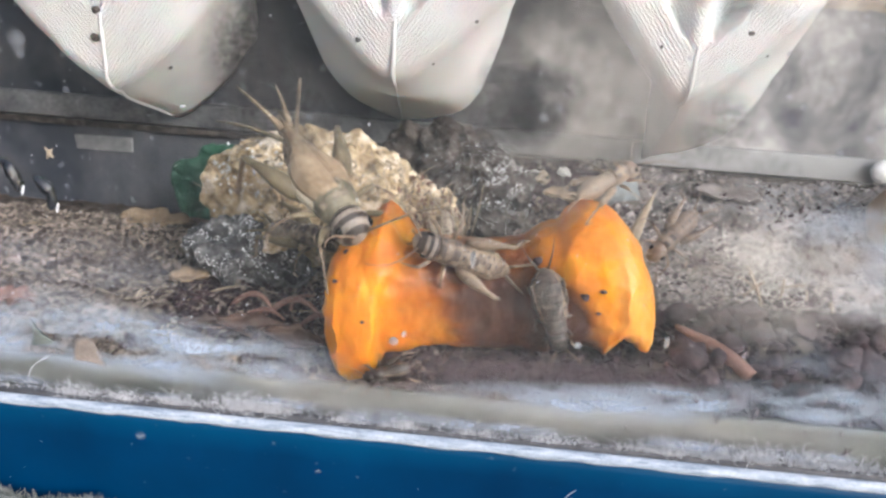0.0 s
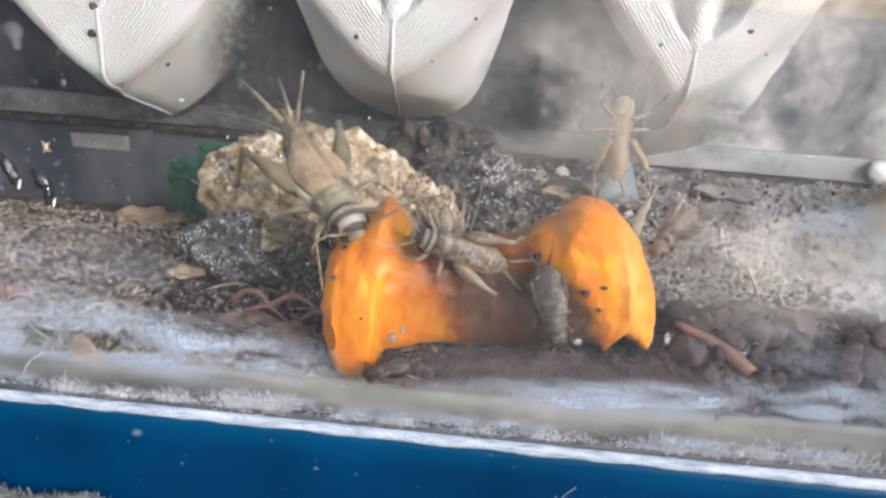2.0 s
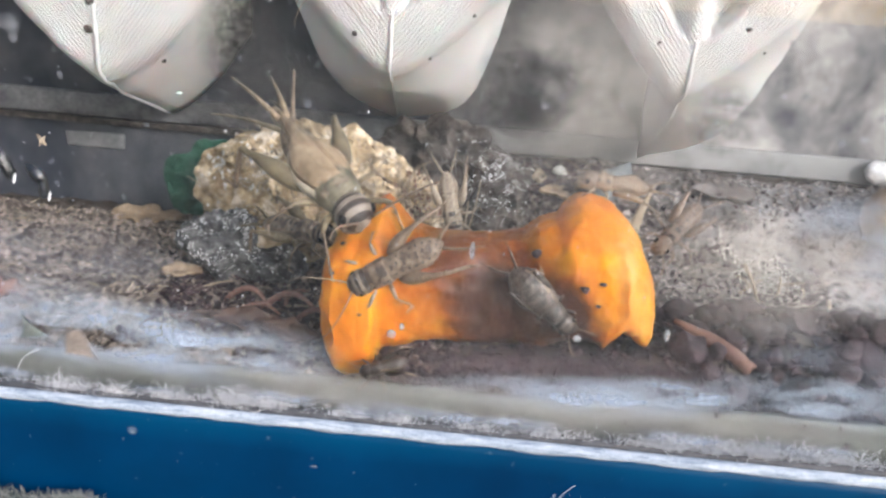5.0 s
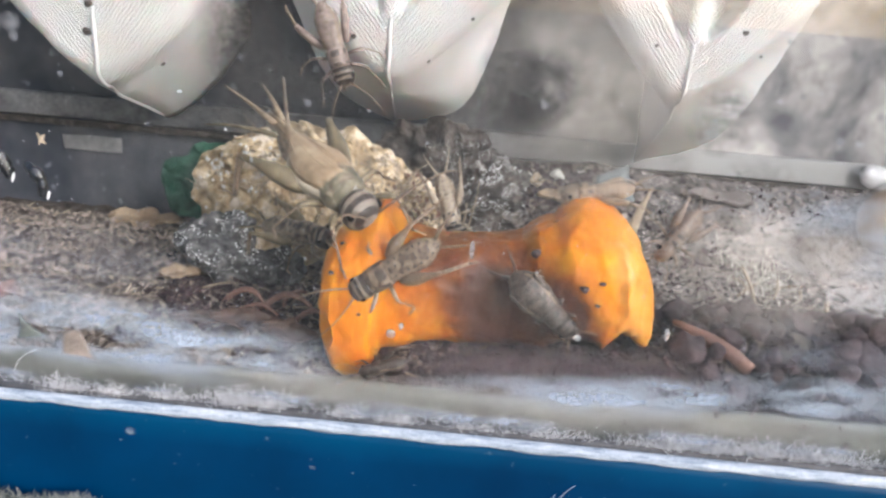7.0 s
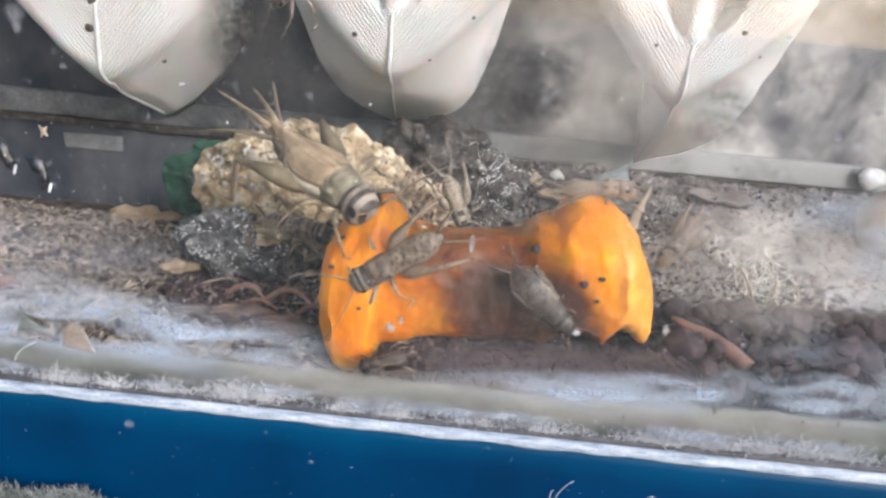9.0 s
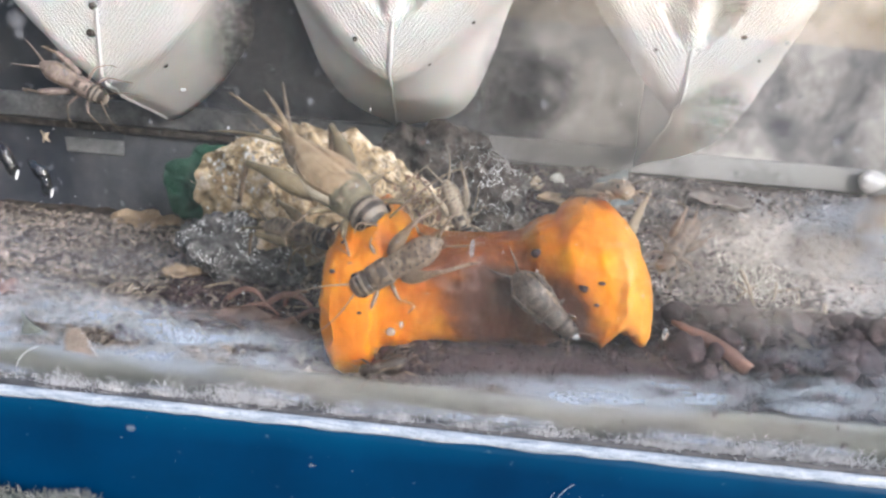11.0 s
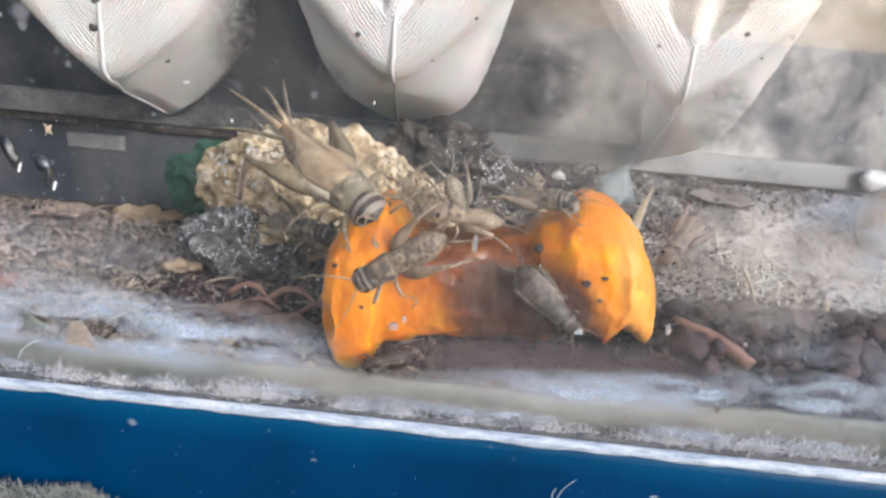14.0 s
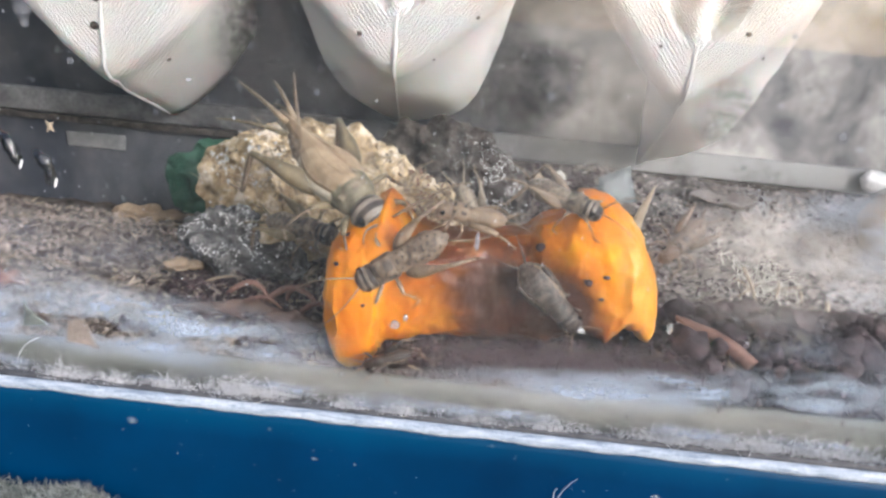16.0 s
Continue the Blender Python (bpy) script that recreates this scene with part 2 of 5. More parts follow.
M_SOIL = surface("droppings and bran", [(0.28, (0.034, 0.024, 0.019)), (0.5, (0.105, 0.077, 0.058)), (0.72, (0.22, 0.175, 0.135))], 420, 2200, 0.85, 0.6, relief=0.0012, strength=0.9)

def pale_over(m, colour, x0, rise, y0=0.0, deep=0.0, lift=0.25):
    """A paler tone that grows towards one end of the tank: grey dust on the floor."""
    n, l = m.node_tree.nodes, m.node_tree.links
    p = n["Principled BSDF"]
    src = p.inputs["Base Color"].links[0].from_socket
    sep = n.new("ShaderNodeSeparateXYZ")
    v = coords(n)
    l.new(v, sep.inputs[0])
    fac = calc(n, l, "MULTIPLY", calc(n, l, "SUBTRACT", sep.outputs[0], x0), rise, True)
    if deep:
        fac = calc(n, l, "MULTIPLY", fac, calc(n, l, "MULTIPLY", calc(n, l, "SUBTRACT", sep.outputs[1], y0), deep, True))
    fac = calc(n, l, "MULTIPLY", fac, calc(n, l, "ADD", ramp(n, l, noise_at(n, l, v, 130, 5, 0.6), [(0.36, (0, 0, 0)), (0.64, (1, 1, 1))]), lift), True)
    l.new(mix(n, l, fac, src, colour), p.inputs["Base Color"])


pale_over(M_SOIL, (0.31, 0.295, 0.29), 0.018, 28, 0.106, 70, 0.1)
pale_over(M_LEDGE, (0.31, 0.30, 0.285), -0.03, 12, lift=0.5)
M_GRAIN = surface("bran flakes", [(0.3, (0.135, 0.103, 0.083)), (0.7, (0.35, 0.28, 0.23))], 110, 2500, 0.85, 0.5, rand=0.42, island=True)
M_GRAINGREY = surface("dusty bran", [(0.3, (0.16, 0.13, 0.112)), (0.7, (0.41, 0.36, 0.33))], 130, 2500, 0.85, 0.4, rand=0.75, island=True)
M_CLOD = surface("dark droppings", [(0.3, (0.020, 0.012, 0.014)), (0.7, (0.090, 0.054, 0.055))], 400, 2000, 0.75, 0.5, rand=0.45, island=True, relief=0.0008)
M_STRAW = surface("dry straw", [(0.3, (0.28, 0.21, 0.135)), (0.7, (0.48, 0.39, 0.285))], 200, 1800, 0.7, 0.4, rand=0.35, island=True)
M_LUMP = surface("dried cob", [(0.32, (0.24, 0.165, 0.09)), (0.41, (0.38, 0.275, 0.155)), (0.51, (0.61, 0.465, 0.28)), (0.63, (0.80, 0.69, 0.54))], 260, 1100, 0.75, 0.55, fine_dark=(0.35, 0.27, 0.16), relief=0.0012, strength=0.8)
M_CHAR = surface("wet dark crust", [(0.32, (0.036, 0.034, 0.034)), (0.5, (0.105, 0.098, 0.094)), (0.7, (0.28, 0.265, 0.25))], 600, 2200, 0.42, 0.6, relief=0.001, strength=0.8)
M_SPECK = surface("pale specks", [(0.3, (0.30, 0.31, 0.32)), (0.7, (0.52, 0.53, 0.54))], 400, 2500, 0.7, 0.3)
M_LEAF = surface("tan dry leaf", [(0.3, (0.22, 0.145, 0.085)), (0.7, (0.42, 0.31, 0.20))], 180, 1500, 0.7, 0.4)
M_GREEN = surface("green leaf", [(0.3, (0.006, 0.040, 0.022)), (0.7, (0.018, 0.098, 0.050))], 160, 900, 0.6, 0.5)
M_SHARD = surface("bluish plastic", [(0.3, (0.085, 0.098, 0.10)), (0.7, (0.17, 0.19, 0.19))], 160, 1500, 0.4, 0.4)
M_STICK = surface("reddish stick", [(0.3, (0.16, 0.082, 0.060)), (0.7, (0.30, 0.165, 0.125))], 200, 1600, 0.7, 0.4)
M_PEEL = surface("carrot peel", [(0.3, (0.045, 0.024, 0.016)), (0.7, (0.115, 0.062, 0.042))], 300, 1800, 0.55, 0.5)
M_FLUFF = surface("white mould", [(0.3, (0.55, 0.57, 0.60)), (0.7, (0.78, 0.79, 0.80))], 500, 2500, 0.9, 0.2, spec=0.1)
M_BLACK = surface("shiny black bead", [(0.3, (0.006, 0.006, 0.008)), (0.7, (0.02, 0.02, 0.024))], 300, 900, 0.2, 0.3, spec=0.8, relief=0.0006, coat=0.6)
M_DROP = surface("milky drop", [(0.3, (0.62, 0.60, 0.58)), (0.7, (0.82, 0.80, 0.78))], 300, 1500, 0.3, 0.2)
M_WET = surface("wet drop", [(0.3, (0.55, 0.56, 0.58)), (0.7, (0.75, 0.75, 0.76))], 300, 1500, 0.2, 0.1)
M_WET.node_tree.nodes["Principled BSDF"].inputs["Transmission Weight"].default_value = 0.8
M_FILM = film_material("dust film", (0.38, 0.43, 0.515), 0.74, 230, 0.38, 0.66)
M_VEIL = film_material("bluish veil", (0.36, 0.40, 0.50), 0.22, 110, 0.30, 0.70)
M_SPOT = film_material("milky spot", (0.50, 0.52, 0.55), 0.3, 60, 0.05, 0.4)
M_MARK = film_material("water mark", (0.45, 0.55, 0.62), 0.4, 60, 0.05, 0.5)
M_HAZE = film_material("thin haze", (0.58, 0.58, 0.58), 0.045, 40, 0.30, 0.72)
# dark film colour that stands in for shade round the tray cups
M_SHADE_FILM = film_material("brown shade film", (0.032, 0.029, 0.028), 0.75, 130, 0.26, 0.62)
M_MURK = film_material("murky veil", (0.062, 0.042, 0.046), 0.85, 80, 0.10, 0.60)
M_MIST = film_material("mist", (0.52, 0.475, 0.43), 0.36, 55, 0.30, 0.66)
M_SHELL = surface("cricket shell", [(0.34, (0.075, 0.054, 0.038)), (0.5, (0.19, 0.145, 0.10)), (0.68, (0.36, 0.29, 0.21))], 1100, 3000, 0.5, 0.5, relief=0.0002)
M_DARKSHELL = surface("dark cricket shell", [(0.34, (0.080, 0.055, 0.038)), (0.48, (0.175, 0.125, 0.086)), (0.66, (0.31, 0.235, 0.17))], 1100, 3000, 0.5, 0.5, relief=0.0002)
M_PALE = surface("pale cricket shell", [(0.3, (0.15, 0.105, 0.075)), (0.7, (0.31, 0.225, 0.165))], 600, 3000, 0.5, 0.4, relief=0.0002)
M_BROWNDARK = surface("dark brown shell", [(0.38, (0.034, 0.024, 0.019)), (0.5, (0.078, 0.057, 0.045)), (0.64, (0.15, 0.115, 0.09))], 1100, 3000, 0.5, 0.5, relief=0.0002)
M_SCRAP = surface("black plastic scrap", [(0.3, (0.026, 0.020, 0.016)), (0.52, (0.078, 0.060, 0.048)), (0.72, (0.19, 0.155, 0.125))], 420, 2200, 0.5, 0.5, relief=0.0012, strength=0.9)
M_TAN = surface("straw shell", [(0.3, (0.22, 0.17, 0.115)), (0.7, (0.46, 0.38, 0.28))], 800, 3000, 0.5, 0.5, relief=0.0002)
M_OLIVE = surface("olive brown shell", [(0.34, (0.07, 0.062, 0.040)), (0.5, (0.165, 0.143, 0.092)), (0.66, (0.27, 0.225, 0.15))], 420, 3000, 0.6, 0.6, relief=0.0003)
M_CREAM = surface("cream mould", [(0.3, (0.44, 0.41, 0.36)), (0.7, (0.66, 0.63, 0.57))], 400, 2500, 0.85, 0.3)
M_ROSE = surface("rosy pale shell", [(0.3, (0.13, 0.092, 0.075)), (0.7, (0.33, 0.25, 0.205))], 800, 3000, 0.45, 0.4, relief=0.0002)
M_WING = surface("folded wing", [(0.3, (0.19, 0.130, 0.075)), (0.5, (0.32, 0.225, 0.135)), (0.7, (0.46, 0.35, 0.225))], 480, 2500, 0.42, 0.4, relief=0.0003)
M_WINGEDGE = surface("pale wing edge", [(0.3, (0.34, 0.28, 0.20)), (0.7, (0.52, 0.45, 0.34))], 260, 2500, 0.45, 0.3)
M_DOT = surface("dark dots", [(0.3, (0.04, 0.031, 0.025)), (0.7, (0.11, 0.084, 0.066))], 700, 3000, 0.5, 0.45)
M_LIMB = surface("cricket limb", [(0.3, (0.15, 0.105, 0.070)), (0.7, (0.31, 0.225, 0.15))], 700, 3000, 0.5, 0.45)
M_GREENLIMB = surface("olive cricket limb", [(0.3, (0.11, 0.085, 0.047)), (0.7, (0.26, 0.20, 0.115))], 500, 3000, 0.5, 0.55)
M_BEIGE = surface("beige cricket shell", [(0.3, (0.20, 0.135, 0.082)), (0.7, (0.36, 0.265, 0.175))], 500, 3000, 0.5, 0.4, relief=0.0002)
M_EYE = surface("cricket eye", [(0.3, (0.008, 0.007, 0.007)), (0.7, (0.02, 0.018, 0.018))], 500, 2500, 0.2, 0.2)
M_HEADDARK = surface("dark head band", [(0.3, (0.022, 0.016, 0.013)), (0.7, (0.075, 0.053, 0.040))], 600, 3000, 0.35, 0.4)
M_HEADPALE = surface("cream head band", [(0.3, (0.14, 0.108, 0.080)), (0.7, (0.32, 0.265, 0.21))], 600, 3000, 0.4, 0.3)


# ---------------------------------------------------------------- mesh tools (all in millimetres)
def part(name, bm, material, parent=None, label="", smooth=True, kind="", m=None):
    """Links a bmesh as one mesh object, under parent if one is given."""
    me = bpy.data.meshes.new(name)
    bmesh.ops.recalc_face_normals(bm, faces=bm.faces)
    bm.transform(Matrix.Scale(MM, 4))
    bm.to_mesh(me)
    bm.free()
    for f in me.polygons:
        f.use_smooth = smooth
    for x in material if isinstance(material, (list, tuple)) else (material,):
        me.materials.append(x)
    ob = new(name, me)
    if m is not None:
        ob.matrix_basis = m
    if parent:
        ob.parent = parent
    return tagged(ob, label, kind=kind)


def at(x, y, z, rx=0, ry=0, rz=0):
    return pose(x * MM, y * MM, z * MM, rx, ry, rz)


def empty(name, m, label, category, group="", kind=""):
    ob = new(name)
    ob.matrix_basis = m
    ob.empty_display_size = 0.002
    return tagged(ob, label, category, group, kind)


def box(bm, x0, x1, y0, y1, z0, z1, bevel=0.0):
    made = bmesh.ops.create_cube(bm, size=1.0, matrix=Matrix.Translation(((x0 + x1) / 2, (y0 + y1) / 2, (z0 + z1) / 2)) @ Matrix.Diagonal((x1 - x0, y1 - y0, z1 - z0, 1)))
    if bevel:
        edges = list({e for v in made["verts"] for e in v.link_edges})
        bmesh.ops.bevel(bm, geom=edges, offset=bevel, segments=3, affect="EDGES", profile=0.5)
    return bm


def loft(bm, rings, closed=True):
    """Joins rings of points, with a fan at both ends."""
    rows = [[bm.verts.new(p) for p in r] for r in rings]
    k = len(rows[0])
    for a, b in zip(rows, rows[1:]):
        for i in range(k if closed else k - 1):
            j = (i + 1) % k
            bm.faces.new((a[i], a[j], b[j], b[i]))
    if closed:
        for r in (rows[0], rows[-1]):
            c = bm.verts.new(sum((v.co for v in r), Vector()) / k)
            for i in range(k):
                bm.faces.new((r[i], r[(i + 1) % k], c))
    return bm


def tube(bm, pts, radii, k=6):
    """A tube along pts, its radius running through radii."""
    pts = [Vector(p) for p in pts]
    rings, side = [], None
    for i, p in enumerate(pts):
        d = (pts[min(i + 1, len(pts) - 1)] - pts[max(i - 1, 0)]).normalized()
        if side is None:
            side = d.orthogonal().normalized()
        side = (side - d * side.dot(d)).normalized()
        up = d.cross(side)
        s = i / (len(pts) - 1) * (len(radii) - 1)
        j = min(int(s), len(radii) - 2)
        r = radii[j] + (radii[j + 1] - radii[j]) * (s - j)
        rings.append([p + (side * math.cos(a) + up * math.sin(a)) * r for a in (math.tau * q / k for q in range(k))])
    return loft(bm, rings)


def bow(a, b, lift, steps=6):
    """Points from a to b, bowed by the vector lift."""
    a, b, lift = Vector(a), Vector(b), Vector(lift)
    return [a.lerp(b, s / steps) + lift * (4 * (s / steps) * (1 - s / steps)) for s in range(steps + 1)]


def hull(bm, rows, k=16):
    """A lengthwise body: rows of x, z of the middle, half width, height above and depth below the middle."""
    rings = []
    for x, z, w, up, dn in rows:
        rings.append([(x, w * math.cos(a), z + (up if math.sin(a) > 0 else dn) * math.sin(a)) for a in (math.tau * q / k for q in range(k))])
    return loft(bm, rings)


def wobble(bm, amount, size, seed=0.0):
    for v in bm.verts:
        n = noise.noise_vector(v.co / size + Vector((seed, seed * 1.7, -seed)))
        v.co += n * amount
    return bm


def lump_mesh(sx, sy, sz, detail, amount, size, seed):
    bm = bmesh.new()
    bmesh.ops.create_icosphere(bm, subdivisions=detail, radius=1.0, matrix=Matrix.Diagonal((sx, sy, sz, 1)))
    wobble(bm, amount, size, seed)
    return wobble(bm, amount * 0.4, size * 0.35, seed + 5)


def smooth(a, b, x):
    t = min(max((x - a) / (b - a), 0.0), 1.0)
    return t * t * (3 - 2 * t)


# ---------------------------------------------------------------- the tank
GLASS_IN, BACK = 84.0, 157.0


def ground_height(x, y):
    h = 24.3 + 1.0 * noise.noise(Vector((x / 16, y / 12, 3.1))) + 0.55 * noise.noise(Vector((x / 5, y / 5, 7.7)))
    h += 14.0 * smooth(-24, 14, x) * smooth(124, 156, y) - 4.0 * smooth(-20, -70, x) * smooth(136, 150, y)
    h += 5.0 * smooth(2, 14, x) * (1 - smooth(92, 108, y)) * (0.6 + 0.4 * noise.noise(Vector((x / 9, y / 9, 0))))
    h += 4.0 * math.exp(-((x - 45) / 16) ** 2 - ((y - 100) / 12) ** 2)
    h += 0.8 * noise.noise(Vector((x / 2.2, y / 2.2, 1.3)))
    h -= 3.2 * math.exp(-((x + 15) / 5.5) ** 2) * (1 - smooth(88, 96, y))
    return h


def build_tank():
    frame_ = empty("tank_base", at(0, 0, 0), "glossy blue plastic tank base with a worn white upper edge", "tank base", kind="structure")
    profile = [(160, 0.3), (81.2, 0.3), (80.5, 1.2), (80.1, 5), (80.02, 9), (80.1, 12), (80.25, 14), (80.45, 16.4), (80.65, 17.4), (81.2, 17.75), (160, 17.75)]
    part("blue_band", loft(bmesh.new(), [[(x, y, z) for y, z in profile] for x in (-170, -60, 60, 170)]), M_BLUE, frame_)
    bm = bmesh.new()
    rings = []
    for i in range(426):
        x = -170 + 0.8 * i
        j = 0.3 * noise.noise(Vector((x / 6, 0, 0))) + 0.10 * noise.noise(Vector((x / 1.1, 4, 0))) + 0.12 * noise.noise(Vector((x / 2.6, 1, 5)))
        rings.append([(x, 80.02, 17.72 + j), (x, 79.88, 18.05 + 0.4 * j), (x, 79.95, 18.65), (x, 80.5, 18.95), (x, 81.9, 18.95), (x, 81.9, 17.2)])
    part("worn_edge", loft(bm, rings), M_RIM, frame_, "chipped white upper edge")
    part("groove", box(bmesh.new(), -170, 170, 80.7, 81.9, 18.9, 19.5), M_GROOVE, frame_)

    pane = part("window_1", box(bmesh.new(), -170, 170, 82.0, GLASS_IN, 17.4, 170), M_GLASS, None, "clear front glass pane, dusty and spotted", False, "structure")
    pane.visible_shadow = False
    bm = bmesh.new()
    rings = []
    for i in range(171):
        x = -170 + 2 * i
        j = 0.5 * noise.noise(Vector((x / 14, 9, 0))) + 0.2 * noise.noise(Vector((x / 3, 2, 0)))
        j += 0.8 + 1.3 * smooth(5, 60, x)
        rings.append([(x, 84.62, 15.3), (x, 84.62, 20.9 + j), (x, 84.75, 21.8 + j), (x, 85.3, 22.1 + j), (x, 86, 20), (x, 86, 15.3)])
    part("sealant_bead", loft(bm, rings), M_SEAL, None, "olive grey silicone bead along the glass", kind="structure")

    part("wall_back", box(bmesh.new(), -150, 150, BACK, BACK + 3, 15.3, 170), M_BACK, None, "dark grimy back panel with pale dust", False, "structure")
    bm = bmesh.new()
    box(bm, -150, 150, BACK - 1.6, BACK - 0.003, 39.0, 44.0, 0.5)
    part("trim", bm, M_LEDGE, None, "greyish translucent ledge along the back panel", kind="structure")
    bm = bmesh.new()
    box(bm, -150, 150, BACK - 2.0, BACK - 0.003, 37.5, 38.8, 0.2)
    part("trim_lower", bm, M_SCRAP, None, "thin dark joint under the ledge", kind="structure")
    for name, x in (("wall_left", -150.5), ("wall_right", 148)):
        part(name, box(bmesh.new(), x, x + 2.5, 84.2, BACK - 0.2, 15.3, 170), M_BACK, None, "dark side panel of the tank", False, "structure")

    bm = bmesh.new()
    nx, ny = 300, 92
    grid = [[bm.verts.new((-148 + 296 * i / nx, 86.3, 14.0))] + [bm.verts.new((-148 + 296 * i / nx, 86.3 + 70.5 * j / ny, ground_height(-148 + 296 * i / nx, 86.3 + 70.5 * j / ny) - (0.8 if j == 0 else 0))) for j in range(ny)] for i in range(nx + 1)]
    for i in range(nx):
        for j in range(ny):
            bm.faces.new((grid[i][j], grid[i + 1][j], grid[i + 1][j + 1], grid[i][j + 1]))
    part("floor", bm, M_SOIL, None, "tank floor of brown bran and droppings", kind="structure")

    bm = bmesh.new()
    bmesh.ops.create_circle(bm, cap_ends=True, segments=48, radius=30000)
    part("ground", bm, M_CLOTH, None, "grey green towelling under the tank", kind="structure")


build_tank()


# ---------------------------------------------------------------- egg tray
def build_tray():
    tray = empty("egg_tray", at(0, 0, 0), "white moulded pulp egg tray with mesh print, leaning above the floor", "egg tray")
    for x0, zk, zt, thin, dip, bulge, lean in ((-63.7, 50.4, 41.5, 1.0, 0.08, 0.0, 0.0), (-16.6, 54.9, 44.6, 1.0, 0.24, 5.0, -1.4), (30.0, 55.4, 40.8, 0.84, 0.31, 3.2, 0.0)):
        # a keeled cup: flat V of a front with a seam, then a keel that runs back and down
        k = 48
        outline = []
        for i in range(k):
            a = math.tau * i / k
            c, s = math.sin(a), -math.cos(a)   # starts at the keel
            outline.append((c, s))
        def ring(scale, y, keel, half, sunk=0.0, pinch=1.0, belly=1.25):
            pts = []
            for c, s in outline:
                # lower half: rounded V; upper half: rises out of sight
                if s <= 0:
                    x = half * math.copysign(abs(c) ** 0.9, c)
                    z = keel + 17.0 * abs(c) ** (belly if c > 0 else 1.25 + 0.38 * (belly - 1.25) if thin == 1.0 else 1.25)
                else:
                    x = half * c * (1 + 0.12 * s)
                    z = keel + 17.0 + 26.0 * s
                if x < 0:
                    x *= thin * pinch
                cx, cz = 0.0, keel + 14.0
                px = cx + (x - cx) * scale
                # a tongue with the seam stays proud in the hollow
                pts.append((px, y + sunk * smooth(0.6, 3.2, abs(px)), cz + (z - cz) * scale))
            return pts
        rings = []
        for s in (dip * 0.3, dip * 0.6, dip - 0.05, dip - 0.03, dip, dip + 0.03, dip + 0.06, dip + 0.1, dip + 0.16, dip + 0.24, 0.70, 0.74):
            rings.append(ring(s, 122.6 + 0.8 * s, zk, 19.2, (4.0 if dip > 0.2 else 2.2) * (1 - smooth(dip - 0.05, dip + 0.08, s))))
        for q in range(1, 9):
            a = radians(90 * q / 8)
            rings.append(ring(0.74 + 0.26 * math.sin(a), 123.2 + 4.6 * (1 - math.cos(a)), zk, 19.2))
        for q in range(1, 11):
            f = q / 10
            rings.append(ring(1.0, 127.8 + 24.2 * f, zk + (zt - zk) * (0.1 + 0.9 * f), 19.2 - 3.0 * f, 0.0, 1.0 if thin == 1.0 else 1 - 0.97 * min(1.0, 11 * f), 1.25 + bulge * max(0.0, math.sin(math.pi * f)) ** 1.2))
            rings[-1] = [(x + lean * f, y, z) for x, y, z in rings[-1]]
        crest = [(r[0][0] + 0.05 * math.sin(1.3 * n), r[0][1] + 0.02, r[0][2] - 0.02) for n, r in enumerate(rings[4:-1])]
        bm = loft(bmesh.new(), rings)
        for v in bm.verts:
            v.co.y += 0.7 * noise.noise(v.co / 7.0) + 0.25 * noise.noise(v.co / 2.5)
            v.co.x += 0.4 * noise.noise(v.co / 5.0 + Vector((9, 0, 0)))
        cup = part("cup", bm, M_PULP, tray, m=at(x0, 0, 0))
        part("seam", tube(bmesh.new(), crest, [0.34, 0.34, 0.32, 0.27, 0.22], 10), M_SEAM, cup)
    part("web", box(bmesh.new(), -105, 75, 128, 150, 92, 94, 0.6), M_PULP, tray)


build_tray()


